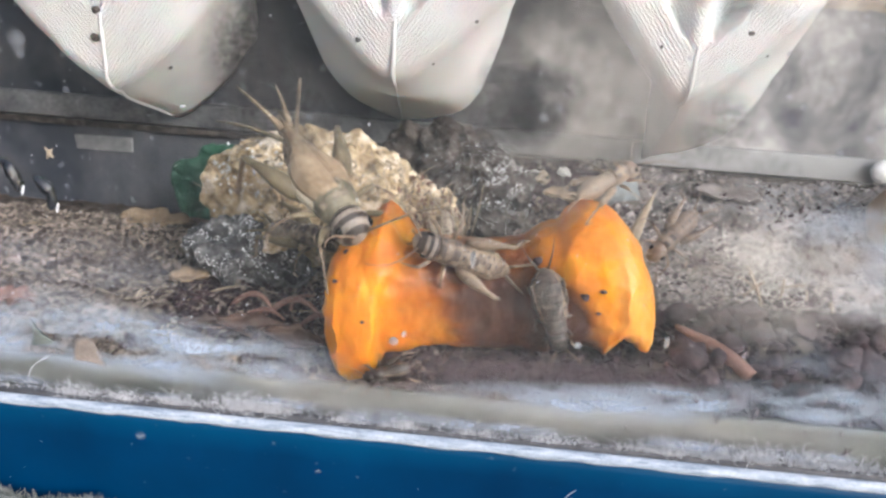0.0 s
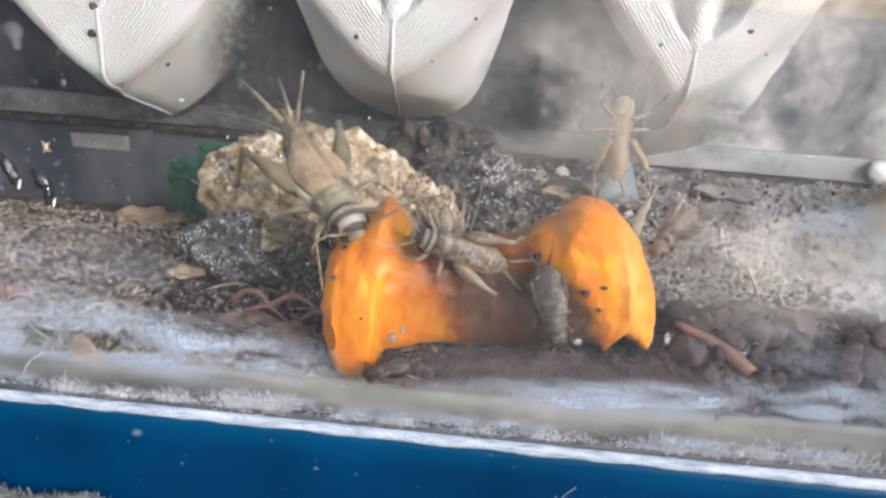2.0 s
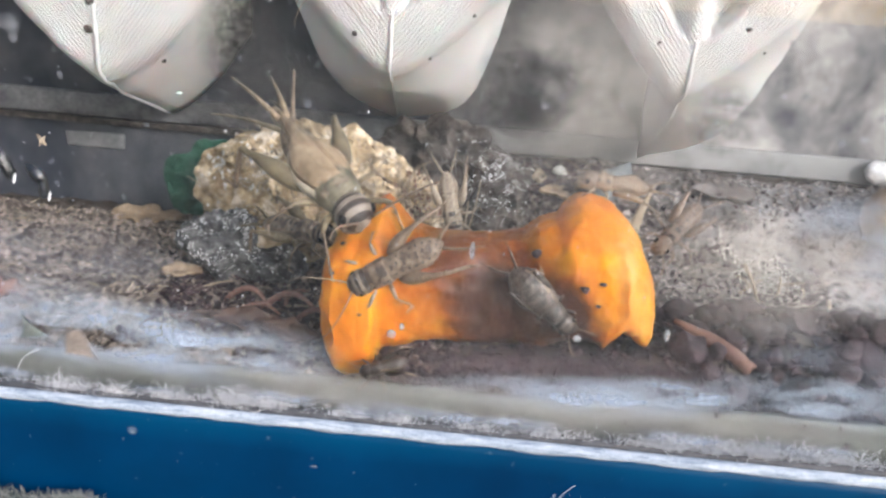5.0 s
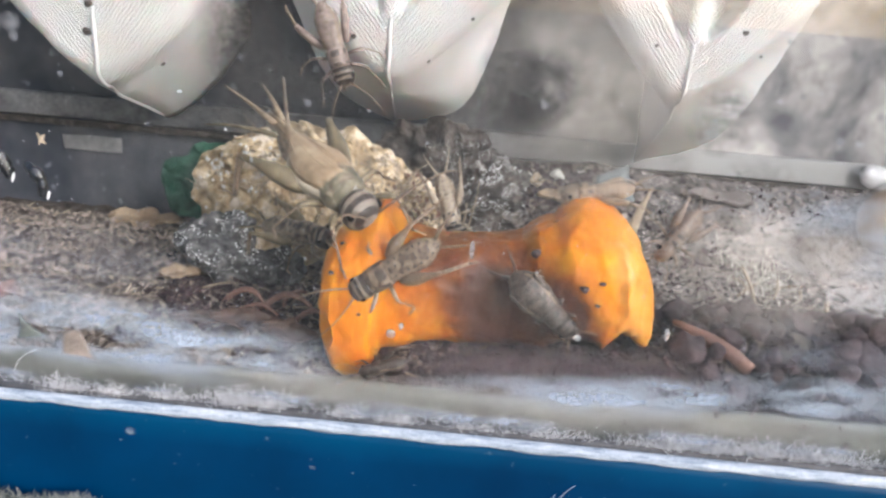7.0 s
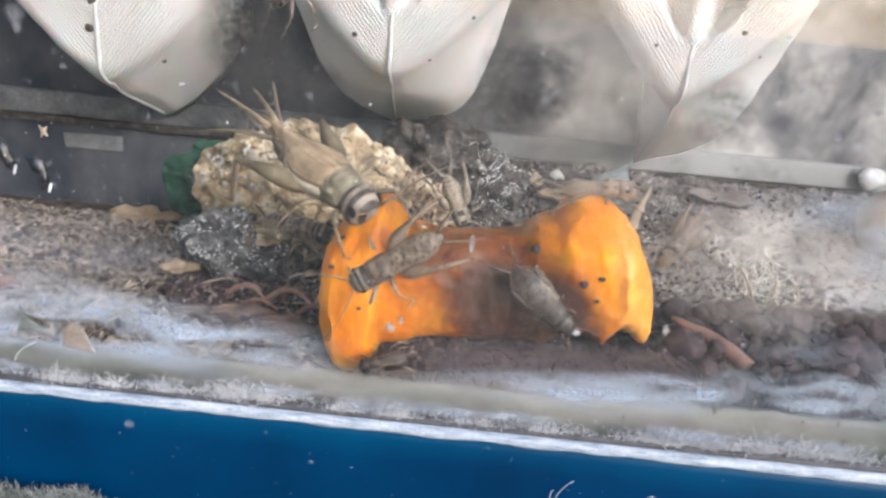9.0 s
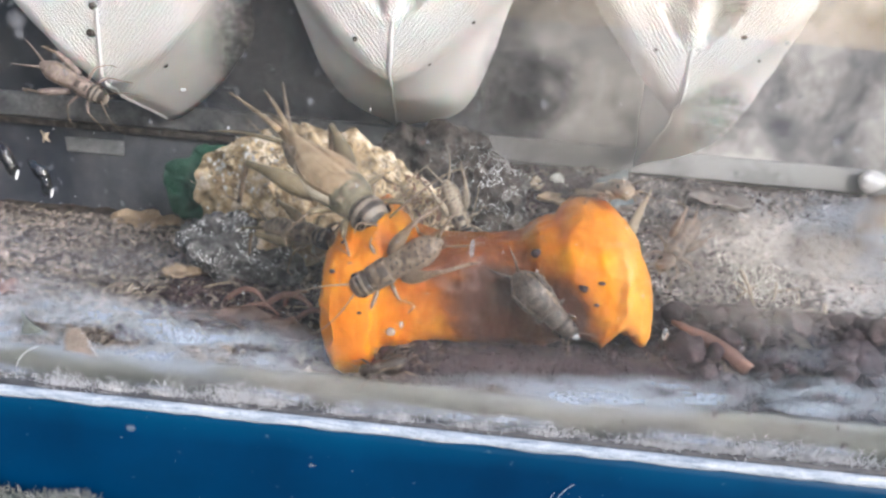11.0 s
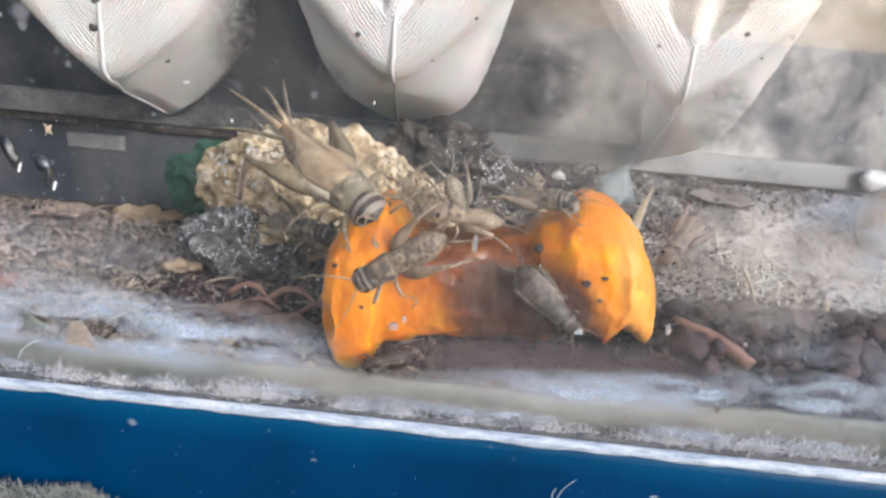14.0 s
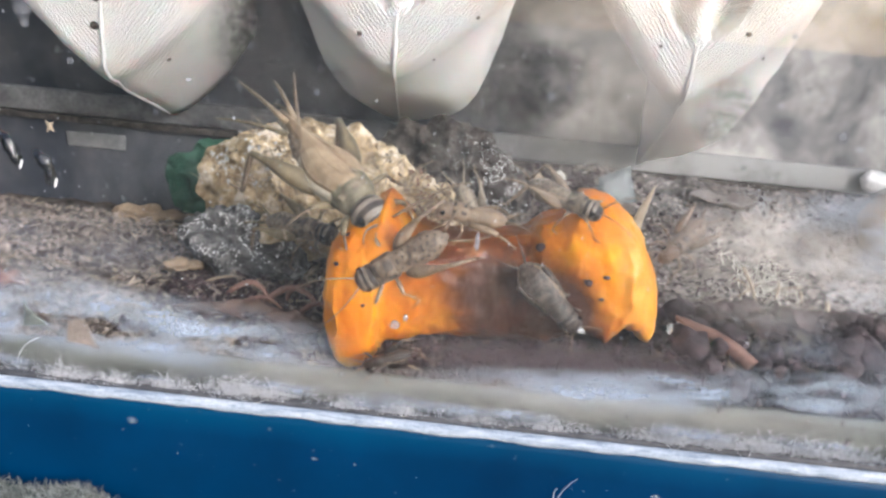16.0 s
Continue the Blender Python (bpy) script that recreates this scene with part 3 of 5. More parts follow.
# ---------------------------------------------------------------- carrot
def build_carrot():
    top = ((-19.6, 33.5), (-19.2, 36.2), (-18.3, 38.8), (-16.1, 41.0), (-14.9, 41.4), (-13.6, 43.0), (-12.6, 43.9), (-11.0, 42.0), (-9.6, 40.0), (-6.4, 39.0), (-0.5, 39.3), (5.4, 40.3), (6.6, 41.4), (7.4, 42.3), (9.9, 43.0), (10.8, 44.6), (11.8, 45.7), (13.8, 46.2), (16.0, 45.7), (17.8, 44.4), (19.6, 42.2), (21.2, 38.6), (22.6, 33.6), (22.9, 32.0))
    foot = ((-19.6, 29.5), (-19.2, 26.6), (-18.4, 23.4), (-17.2, 21.0), (-15.8, 20.2), (-14.2, 20.5), (-12.7, 22.0), (-11.8, 23.6), (-9.5, 24.2), (-7.5, 24.6), (-5.2, 24.8), (3.0, 25.0), (9.0, 25.8), (12.6, 28.2), (16.0, 28.2), (19.0, 28.9), (21.2, 28.6), (22.4, 28.5), (22.9, 29.4))
    front = ((-19.6, 89.4), (-19.2, 87.4), (-17.8, 86.0), (-15.0, 85.4), (-12.4, 85.6), (-10.0, 86.6), (-6.0, 88.6), (0.0, 90.4), (5.0, 90.2), (9.0, 88.5), (12.0, 87.2), (15.0, 86.5), (18.2, 86.0), (20.0, 86.7), (22.0, 88.6), (22.9, 90.8))
    rear = ((-19.6, 97), (-18.5, 103), (-12.0, 105), (0.0, 103), (12.0, 104), (19.0, 103), (22.9, 97))
    def along(profile, x):
        return float(np.interp(x, [p[0] for p in profile], [p[1] for p in profile]))
    k, rings = 132, []
    for i in range(213):
        x = -19.6 + 42.5 * i / 212
        zt, zb, yf, yb = along(top, x), along(foot, x), along(front, x), along(rear, x)
        ring = []
        for q in range(k):
            a = math.tau * q / k
            c, s = math.cos(a), math.sin(a)
            c, s = math.copysign(abs(c) ** 0.66, c), math.copysign(abs(s) ** 0.72, s)
            z = (zb + zt) / 2 + (zt - zb) / 2 * s
            y = (yf + yb) / 2 + (yb - yf) / 2 * c
            # the cut end stands proud of the eaten waist in a step low down, and the upper front leans back
            if c < 0:
                y += -c * (2.6 * smooth(-12.7, -11.7, x) * (1 - smooth(27, 36, z)) * (1 - smooth(-6, 2, x)) + 2.2 * smooth(36, 46, z))
            ring.append((x, y, z))
        rings.append(ring)
    bm = loft(bmesh.new(), rings)
    wobble(bm, 0.55, 5.0, 2.0)
    # scoops where it was gnawed, most of them round the waist: x, z, radius and depth on the front
    rng = np.random.RandomState(17)
    bites = [(rng.normal(2.5, 6.5), rng.uniform(26, 42), rng.uniform(1.4, 3.6), rng.uniform(0.25, 0.7)) for _ in range(40)]
    bites += [(rng.uniform(-18, 21), rng.uniform(24, 44), rng.uniform(0.6, 1.6), rng.uniform(0.1, 0.25)) for _ in range(40)]
    bites += [(14.8, 36.2, 5.6, 0.4), (11.2, 33.5, 4.0, 0.8), (16.8, 34.4, 2.6, 0.6), (18.3, 28.2, 1.5, 2.2), (19.6, 28.4, 1.2, 2.0), (16.2, 28.0, 0.9, 1.2), (-8.6, 38.5, 2.6, 1.0), (-13.6, 37.5, 3.2, 0.7), (13.0, 30.5, 1.6, 1.2), (9.0, 40.0, 3.0, 0.7), (-16.6, 40.6, 1.6, 1.0)]
    for x, z, r, depth in bites:
        p = Vector((x, along(front, x) + depth - r, z))
        for v in bm.verts:
            d = v.co - p
            if d.length < r:
                v.co = p + d.normalized() * r
    # a notch across the top where the large cricket feeds
    for p, r in ((Vector((-15.0, 91, 44.2)), 2.4), (Vector((-15.4, 96, 44.0)), 2.6), (Vector((-10.0, 92, 44.0)), 2.2), (Vector((-8.6, 97, 43.6)), 2.6)):
        for v in bm.verts:
            d = v.co - p
            if d.length < r:
                v.co = p + d.normalized() * r
    for _ in range(4):
        bmesh.ops.smooth_vert(bm, verts=bm.verts, factor=0.5, use_axis_x=True, use_axis_y=True, use_axis_z=True)
    # ragged lower edge of the cut end
    for v in bm.verts:
        low = 1 - smooth(29.0, 34.0, v.co.z)
        v.co.z += low * (1.4 * math.exp(-((v.co.x - 18.7) / 0.9) ** 2) + 0.9 * math.exp(-((v.co.x - 20.2) / 0.5) ** 2) - 0.8 * math.exp(-((v.co.x - 16.6) / 0.5) ** 2) - 0.6 * math.exp(-((v.co.x - 21.9) / 0.7) ** 2))
    wobble(bm, 0.24, 1.5, 9.0)
    wobble(bm, 0.10, 0.5, 3.0)
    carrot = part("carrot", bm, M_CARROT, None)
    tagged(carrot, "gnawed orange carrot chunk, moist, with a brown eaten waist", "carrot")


build_carrot()


# ---------------------------------------------------------------- lumps and litter behind the carrot
def scattered(name, count, place, size, material, label, seed, kind="stuff", category="", flat=0.5):
    """Many small chips in one mesh: place(rng) gives a point, size(rng) the half lengths."""
    rng = np.random.RandomState(seed)
    verts, faces = [], []
    base = np.array([(1, 0, 0), (-1, 0, 0), (0, 1, 0), (0, -1, 0), (0.15, 0.1, 1), (-0.1, 0.15, -1)], float)
    tri = [(0, 2, 4), (2, 1, 4), (1, 3, 4), (3, 0, 4), (2, 0, 5), (1, 2, 5), (3, 1, 5), (0, 3, 5)]
    for c in range(count):
        p = place(rng)
        if p is None:
            continue
        a, b, h = size(rng)
        e = Euler((rng.uniform(-flat, flat), rng.uniform(-flat, flat), rng.uniform(0, 6.283))).to_matrix()
        k = len(verts)
        for q in base * (1 + rng.uniform(-0.25, 0.25, (6, 3))):
            v = e @ Vector((q[0] * a, q[1] * b, q[2] * h))
            verts.append(((p[0] + v.x) * MM, (p[1] + v.y) * MM, (p[2] + v.z) * MM))
        faces += [tuple(k + i for i in f) for f in tri]
    me = bpy.data.meshes.new(name)
    me.from_pydata(verts, [], faces)
    me.materials.append(material)
    return tagged(new(name, me), label, category, kind=kind)


def on_floor(x, y, up=0.0):
    return x, y, ground_height(x, y) + up


def fibres(name, count, place, length, radius, material, label, seed, lean=0.8, kind="stuff", curl=0.4):
    """Many fine bent threads in one mesh."""
    rng = np.random.RandomState(seed)
    bm = bmesh.new()
    for c in range(count):
        p = Vector(place(rng))
        n = length * rng.uniform(0.5, 1.3)
        d = Vector((rng.uniform(-lean, lean), rng.uniform(-lean, lean) * 0.5 - 0.1, rng.uniform(0.15, 1.0))).normalized()
        side = Vector((rng.uniform(-1, 1), rng.uniform(-0.5, 0.5), rng.uniform(-1, 0.6))) * n * curl
        tube(bm, bow(p, p + d * n, side * 0.5, 3), [radius, radius * 0.8, radius * 0.3], 3)
    return part(name, bm, material, None, label, kind=kind)


def build_litter():
    cob = part("dried_cob", wobble(wobble(wobble(lump_mesh(19, 9, 10.5, 6, 2.0, 5, 1.0), 0.9, 2.6, 2.0), 0.6, 1.1, 7.0), 0.35, 0.5, 4.0), M_LUMP, None, m=at(-28.2, 121, 36.5, 0, 0, 0))
    tagged(cob, "pale crumbling dried corn cob lump lying on the floor", "food scrap")
    for x, y, z, a, b, c in ((-27.5, 112.5, 34.8, 4.2, 2.6, 2.6), (-31.5, 110.5, 32.4, 3.4, 2.2, 2.2), (-23.0, 111.5, 34.2, 2.8, 2.0, 2.2)):
        bit = part("cob_fragment", wobble(lump_mesh(a, b, c, 4, 0.9, 2.4, x), 0.35, 0.9, 3.0), M_LUMP, None, m=at(x, y, z, 0, 0, x * 9))
        tagged(bit, "pale yellowish fragment broken off the dried cob", "food scrap", "cob fragments")
    film = part("crumpled_scrap", wobble(lump_mesh(15.0, 5.0, 10.2, 6, 2.6, 5, 4.0), 0.9, 1.5, 3.0), M_SCRAP, None, m=at(-5.6, 134, 38.0, 0, 20, 0))
    tagged(film, "black crumpled plastic scrap with pale droplets", "plastic scrap")
    stone = part("dark_lump", lump_mesh(10.0, 5.5, 5.2, 5, 2.0, 3.4, 8.0), M_CHAR, None, m=at(-36.6, 112, 28.6, 0, 20, 10))
    tagged(stone, "dark wet lump sprinkled with pale specks", "soil lump")
    mound = part("litter_mound", lump_mesh(8.5, 6, 9.5, 5, 2.0, 3.5, 12.0), M_LUMP, None, m=at(-12, 119, 32))
    tagged(mound, "brown crumbly heap of husks behind the carrot", "litter heap")
    leaf = part("green_scrap", lump_mesh(8.8, 1.4, 6.6, 5, 1.6, 4, 11.0), M_GREEN, None, m=at(-49.0, 134, 33.6, 0, -18, 20))
    tagged(leaf, "dark green leaf scrap leaning at the back", "leaf")
    bpy.context.view_layer.update()

    def on_lump(ob, cx, cz, rx, rz, gate=-2.0):
        inv = ob.matrix_world.inverted()
        def place(rng):
            x, z = rng.normal(cx, rx), rng.normal(cz, rz)
            hit, p, n, _ = ob.ray_cast(inv @ Vector((x * MM, 0.095, z * MM + 0.004)), (inv.to_3x3() @ Vector((0, 1, -0.16))).normalized())
            at_ = (ob.matrix_world @ p) / MM
            return tuple(at_) if hit and noise.noise(at_ / 1.7) > gate else None
        return place
    tiny = lambda rng: (rng.choice((0.05, 0.07, 0.1, 0.17)) * rng.uniform(0.7, 1.1),) * 3
    scattered("droplets", 3600, on_lump(stone, -36, 31, 6.0, 3.2, -0.05), tiny, M_DROP, "pale specks on the dark lump", 3)
    scattered("droplets", 2600, on_lump(film, 2.5, 41, 4.5, 5, 0.0), lambda r: (r.choice((0.06, 0.09, 0.12, 0.16)) * r.uniform(0.7, 1.1),) * 3, M_DROP, "pale droplets on the black scrap", 4)
    scattered("crumbs", 260, on_lump(cob, -38, 41, 6, 4, 0.0), lambda r: (r.uniform(0.2, 0.8), r.uniform(0.2, 0.5), r.uniform(0.15, 0.4)), M_CREAM, "cream mould crumbs on the cob", 5, flat=1.5)
    scattered("crumbs", 500, on_lump(cob, -24, 38, 9, 6), lambda r: (r.uniform(0.3, 1.1), r.uniform(0.15, 0.4), r.uniform(0.1, 0.3)), M_STRAW, "straw coloured crumbs on the cob", 6, flat=1.5)

    scattered("husks", 420, on_lump(mound, -11, 37, 5, 5), lambda r: (r.uniform(0.4, 1.8), r.uniform(0.15, 0.45), r.uniform(0.1, 0.25)), M_STRAW, "straw coloured husks on the heap", 7, flat=1.5)
    scattered("husks", 300, on_lump(mound, -10, 37, 5, 6), lambda r: (r.uniform(0.3, 1.1), r.uniform(0.2, 0.5), r.uniform(0.15, 0.3)), M_STICK, "reddish brown husks on the heap", 8, flat=1.5)

    spikes = on_lump(cob, -24, 40, 10, 5)
    spikes2 = on_lump(mound, -11, 38, 5, 5)
    def spike(r):
        for _ in range(20):
            p = (spikes if r.uniform() < 0.5 else spikes2)(r)
            if p:
                return p
        return (-24, 114, 38)
    fibres("straw_slivers", 170, spike, 3.2, 0.1, M_STRAW, "thin straw slivers sticking out of the litter", 20, 1.0, curl=0.25)

    # bran, droppings and chips on the floor
    chip = lambda r: (r.uniform(0.35, 1.2), r.uniform(0.25, 0.6), r.uniform(0.12, 0.35))
    scattered("bran", 9000, lambda r: on_floor(r.uniform(-110, 0), r.uniform(85.5, 142), 0.1), chip, M_GRAIN, "brown bran flakes and droppings", 11, flat=0.9)
    scattered("bran", 9000, lambda r: on_floor(r.uniform(16, 95), r.uniform(100, 156), 0.05), lambda r: tuple((0.7 + 0.9 * r.uniform() ** 3) * k for k in (r.uniform(0.25, 0.85), r.uniform(0.2, 0.5), r.uniform(0.15, 0.4))), M_GRAINGREY, "greyish dusty bran flakes", 12, flat=0.9)
    scattered("droppings", 2600, lambda r: on_floor(r.uniform(-45, 90), r.uniform(85.5, 112), 0.25), lambda r: (r.uniform(0.5, 1.4), r.uniform(0.35, 0.8), r.uniform(0.3, 0.6)), M_CLOD, "dark droppings near the glass", 13, flat=0.9)
    scattered("droppings", 350, lambda r: on_floor(r.uniform(-48, 10), r.uniform(98, 132), 0.2), lambda r: (r.uniform(0.4, 1.1), r.uniform(0.3, 0.6), r.uniform(0.2, 0.5)), M_CLOD, "dark droppings round the lumps", 14, flat=0.9)
    def packed(x0, x1):
        def place(r):
            x = r.uniform(x0, x1)
            return x, r.uniform(85.3, 86.5), r.uniform(20.5, ground_height(x, 86.3) + 0.4)
        return place
    scattered("droppings", 1100, packed(16, 80), lambda r: (r.uniform(0.4, 1.5), r.uniform(0.3, 0.6), r.uniform(0.4, 1.2)), M_CLOD, "dark droppings packed against the glass", 18, flat=0.9)
    scattered("droppings", 900, packed(-30, 18), lambda r: (r.uniform(0.4, 1.3), r.uniform(0.3, 0.6), r.uniform(0.3, 0.8)), M_CLOD, "dark droppings packed under the carrot", 28, flat=0.9)
    scattered("bran", 1500, packed(-90, -18), lambda r: (r.uniform(0.4, 1.2), r.uniform(0.2, 0.5), r.uniform(0.2, 0.5)), M_GRAIN, "brown bran packed against the glass", 29, flat=0.9)
    scattered("straw", 240, lambda r: on_floor(r.uniform(-100, 5), r.uniform(88, 140), 0.35), lambda r: (r.uniform(0.9, 2.4), r.uniform(0.12, 0.3), r.uniform(0.08, 0.15)), M_STRAW, "short straw chips", 15, flat=0.35)
    scattered("straw", 150, lambda r: on_floor(r.normal(50.5, 3.2), r.normal(130.5, 4.0), 0.9), lambda r: (r.uniform(0.8, 3.2), r.uniform(0.1, 0.2), r.uniform(0.1, 0.2)), M_CREAM, "heap of pale straw bits", 16, flat=1.2)

    scattered("bran", 2600, lambda r: on_floor(r.uniform(-2, 24), r.uniform(108, 156), 0.1), chip, M_GRAIN, "brown bran flakes behind the carrot", 23, flat=0.9)
    # dark bits added for the brown shadows on the ground there
    scattered("droppings", 900, lambda r: on_floor(r.normal(14, 7), r.normal(147, 5), 0.2), lambda r: (r.uniform(0.4, 1.3), r.uniform(0.3, 0.8), r.uniform(0.2, 0.6)), M_CLOD, "dark bits that stand in for shade behind the carrot", 24, flat=0.9)
    scattered("droppings", 420, lambda r: on_floor(r.normal(50, 10), r.normal(128, 9), 0.25), lambda r: (r.uniform(0.4, 1.4), r.uniform(0.3, 0.7), r.uniform(0.2, 0.5)), M_CLOD, "dark droppings on the dusty bran", 25, flat=0.9)
    # single stalks and scraps that stand out
    for x, y, dx, dy, dz, r in ((43.8, 122, 2.8, -3, -6.6, 0.34), (51.4, 126, 4.2, -1, 1.4, 0.24), (53.7, 112, -0.4, -2.5, -4.6, 0.34), (50.9, 124, -0.8, -2, -3.2, 0.24), (54.9, 124, -0.5, -2, -2.6, 0.24), (44.5, 123, 3.4, 1, 2.4, 0.22), (47, 125, -3.2, 0.5, 2.0, 0.2),
                             (-12, 112, 4.5, 1, 4.5, 0.13), (-10.5, 108, 5.2, 0.5, 4.4, 0.12), (-8.0, 109, -4.2, 0.5, 4.8, 0.11), (-2.2, 111, 1.6, 0.5, 9.5, 0.12), (-11.5, 110, 6.5, 1, 1.2, 0.1), (-6.5, 112, 0.6, 0, 7, 0.12), (-3, 113, 0.8, 0, 5.5, 0.2), (-27, 101, 7, -0.5, 0.3, 0.2), (-40, 104, 4, 1, 0.8, 0.2)):
        z = ground_height(x, y) - 0.95 * dz if dz < 0 else ground_height(x, y) + 0.6 + (9 if -13 < x < 0 else 0)
        st = part("straw_stalk", tube(bmesh.new(), bow((0, 0, 0), (dx, dy, dz), (0.3, 0.1, 0.3), 5), [r, r * 0.9, r * 0.6], 6), M_STRAW, None, m=at(x, y, z))
        tagged(st, "thin pale dry straw stalk", "straw", "loose straw stalks")
    stick = part("stick", wobble(tube(bmesh.new(), bow((0, 0, 0), (8.0, -8.0, -2.2), (0.3, 0.2, 0.3), 9), [0.35, 0.7, 1.05, 1.15, 0.9], 10), 0.2, 1.5, 3), M_STICK, None, m=at(26.6, 95.5, 30.4))
    tagged(stick, "reddish brown blunt stick lying in droppings", "stick")
    for x, y, z, a, b, rz, mt, lb in ((-62.5, 136, 0.6, 6.6, 3.4, 10, M_LEAF, "tan dry leaf fragment on the bran"), (-45, 108, 0.8, 2.9, 1.6, 20, M_LEAF, "curled brown leaf fragment"),
                                      (-66, 96, 0.5, 3.6, 1.8, 0, M_STICK, "reddish leaf fragment among the bran"),
                                      (46, 146, 0.8, 6.5, 3.0, 8, M_GRAINGREY, "pale dusty leaf fragment at the back"),
                                      (14.5, 143, 1.0, 3.8, 1.7, 12, M_LEAF, "tan leaf fragment behind the carrot"), (21.5, 145, 1.0, 3.2, 1.6, -14, M_LEAF, "tan leaf fragment behind the carrot"), (9.5, 146, 1.2, 2.6, 1.4, 30, M_STRAW, "pale leaf fragment behind the carrot")):
        bm = bmesh.new()
        rings = []
        for i in range(13):
            f = i / 12
            w = b * math.sin(math.pi * (0.06 + 0.88 * f)) * (1 + 0.9 * noise.noise(Vector((f * 7, x, 0))))
            rings.append([(-a + 2 * a * f, w * (q / 3 - 1), 0.9 * (q / 3 - 1) ** 2 + 1.3 * noise.noise(Vector((f * 3, q * 0.5, y)))) for q in range(7)])
        lf = part("leaf_fragment", loft(bm, rings, False), mt, None, m=at(x, y, ground_height(x, y) + z, 14, 4, rz))
        lf.modifiers.new("thickness", "SOLIDIFY").thickness = 0.0003
        tagged(lf, lb, "leaf", "leaf fragments")
    for x, y, d, lift, r in ((-36, 102, (7, -3, 0.6), (0.5, 0.6, 2.2), 0.38), (-30, 99.5, (8, -1, 1.2), (0, 0.4, 2.6), 0.42), (-24.5, 98, (5.5, -1.5, -0.2), (0.3, 0.3, 2.0), 0.36), (-33, 97, (6, 1, 0.2), (0, 0.6, 1.4), 0.3), (-27, 101, (3, 2, 2.2), (-0.8, 0, 1.0), 0.3)):
        rt = part("dry_root", wobble(tube(bmesh.new(), bow((0, 0, 0), d, lift, 10), [r, r * 1.2, r, r * 0.6], 7), 0.15, 1.0, x), M_STICK, None, m=at(x, y, ground_height(x, y) + 0.3))
        tagged(rt, "brown curled dry root on the bran", "root", "curled dry roots")
    # strips of shrivelled carrot peel, half buried before the lumps
    for x, y, ln, wide, lift, rz, tilt in ((-30.5, 93.5, 4.5, 1.4, 0.6, 8, 32), (-24.0, 92.5, 4.2, 1.5, 1.0, -6, 46), (-36.5, 93.5, 4.0, 1.2, 0.4, 14, 30)):
        rings = []
        for i in range(17):
            f = i / 16
            w = wide * math.sin(math.pi * (0.08 + 0.86 * f)) * (1 + 0.7 * noise.noise(Vector((f * 5, x, 3))))
            rings.append([(-ln + 2 * ln * f, w * (q / 4 - 1), 0.8 * (q / 4 - 1) ** 2 + 1.2 * noise.noise(Vector((f * 4, q * 0.4, x)))) for q in range(9)])
        pl = part("carrot_peel", loft(bmesh.new(), rings, False), M_PEEL, None, m=at(x, y, ground_height(x, y) + lift, tilt, 4, rz))
        pl.modifiers.new("thickness", "SOLIDIFY").thickness = 0.0003
        tagged(pl, "reddish brown shrivelled strip of carrot peel on the bran", "peel", "strips of carrot peel")
    rng = np.random.RandomState(21)
    for i in range(58):
        x, y = rng.uniform(27, 70), rng.uniform(86.8, 116)
        r = rng.uniform(0.9, 2.9)
        cl = part("soil_clod", lump_mesh(r, r * 0.8, r * 0.8, 3, r * 0.35, 1.6, i), M_CLOD, None, m=at(x, y, ground_height(x, y) + r * 0.35, 0, 0, rng.uniform(0, 180)))
        tagged(cl, "dark brown crumbly clod of droppings", "clod", "dark clods near the glass")
    for x, z, r in ((32.6, 26.0, 1.7), (45.2, 29.8, 1.4), (48, 27, 1.3), (40, 28, 1.5), (42.0, 27.0, 1.2), (44.5, 33.0, 1.5), (47.8, 35.6, 1.6), (37.0, 28.6, 1.0), (50.6, 31.5, 1.2), (29.0, 28.6, 1.1)):
        cl = part("soil_clod", lump_mesh(r, 0.8, r, 3, r * 0.3, 1.2, x), M_CLOD, None, m=at(x, 85.4, z))
        tagged(cl, "dark clod pressed against the glass", "clod", "dark clods near the glass")
    shard = part("plastic_shard", wobble(loft(bmesh.new(), [[(x * (1 - 0.18 * f), y, -3.0 + 6.0 * f + 0.5 * x * f * 0.3) for x, y in ((-3.9, -0.25), (-2, -0.32), (0, -0.3), (2, -0.32), (3.9, -0.25), (3.9, 0.25), (0, 0.3), (-3.9, 0.25))] for f in (0, 0.25, 0.5, 0.75, 1)]), 0.8, 2.6, 6), M_SHARD, None, m=at(23.8, 137.5, 38.6, -12, -8, 10))
    tagged(shard, "pale bluish translucent plastic shard leaning behind the carrot", "plastic scrap")
    bm = bmesh.new()
    loft(bm, [[(1.2 * f * f + w * math.cos(a), 0.35 * w * math.sin(a), 9.5 * f) for a in (math.tau * q / 8 for q in range(8))] for f, w in ((0, 0.9), (0.3, 0.85), (0.6, 0.6), (0.85, 0.3), (1.0, 0.05))])
    blade = part("straw", bm, M_STRAW, None, m=at(22.6, 112.5, 35.5, 0, 8, 0))
    tagged(blade, "broad pale straw blade standing behind the carrot", "straw", "loose straw stalks")
    ball = part("gall", lump_mesh(6.2, 6, 6.4, 4, 0.7, 5, 2.0), M_LEAF, None, m=at(76.5, 141, 35.6))
    tagged(ball, "smooth tan rounded husk on the heap", "husk")
    for x, y, r in ((14.7, 149, 1.3), (9.0, 151, 0.9)):
        lp = part("pale_pellet", lump_mesh(r * 1.2, r, r * 0.8, 3, r * 0.3, 1.3, x), M_CREAM, None, m=at(x, y, ground_height(x, y) + r * 0.4, 0, 0, x * 20))
        tagged(lp, "whitish mouldy pellet behind the carrot", "pellet", "whitish pellets")
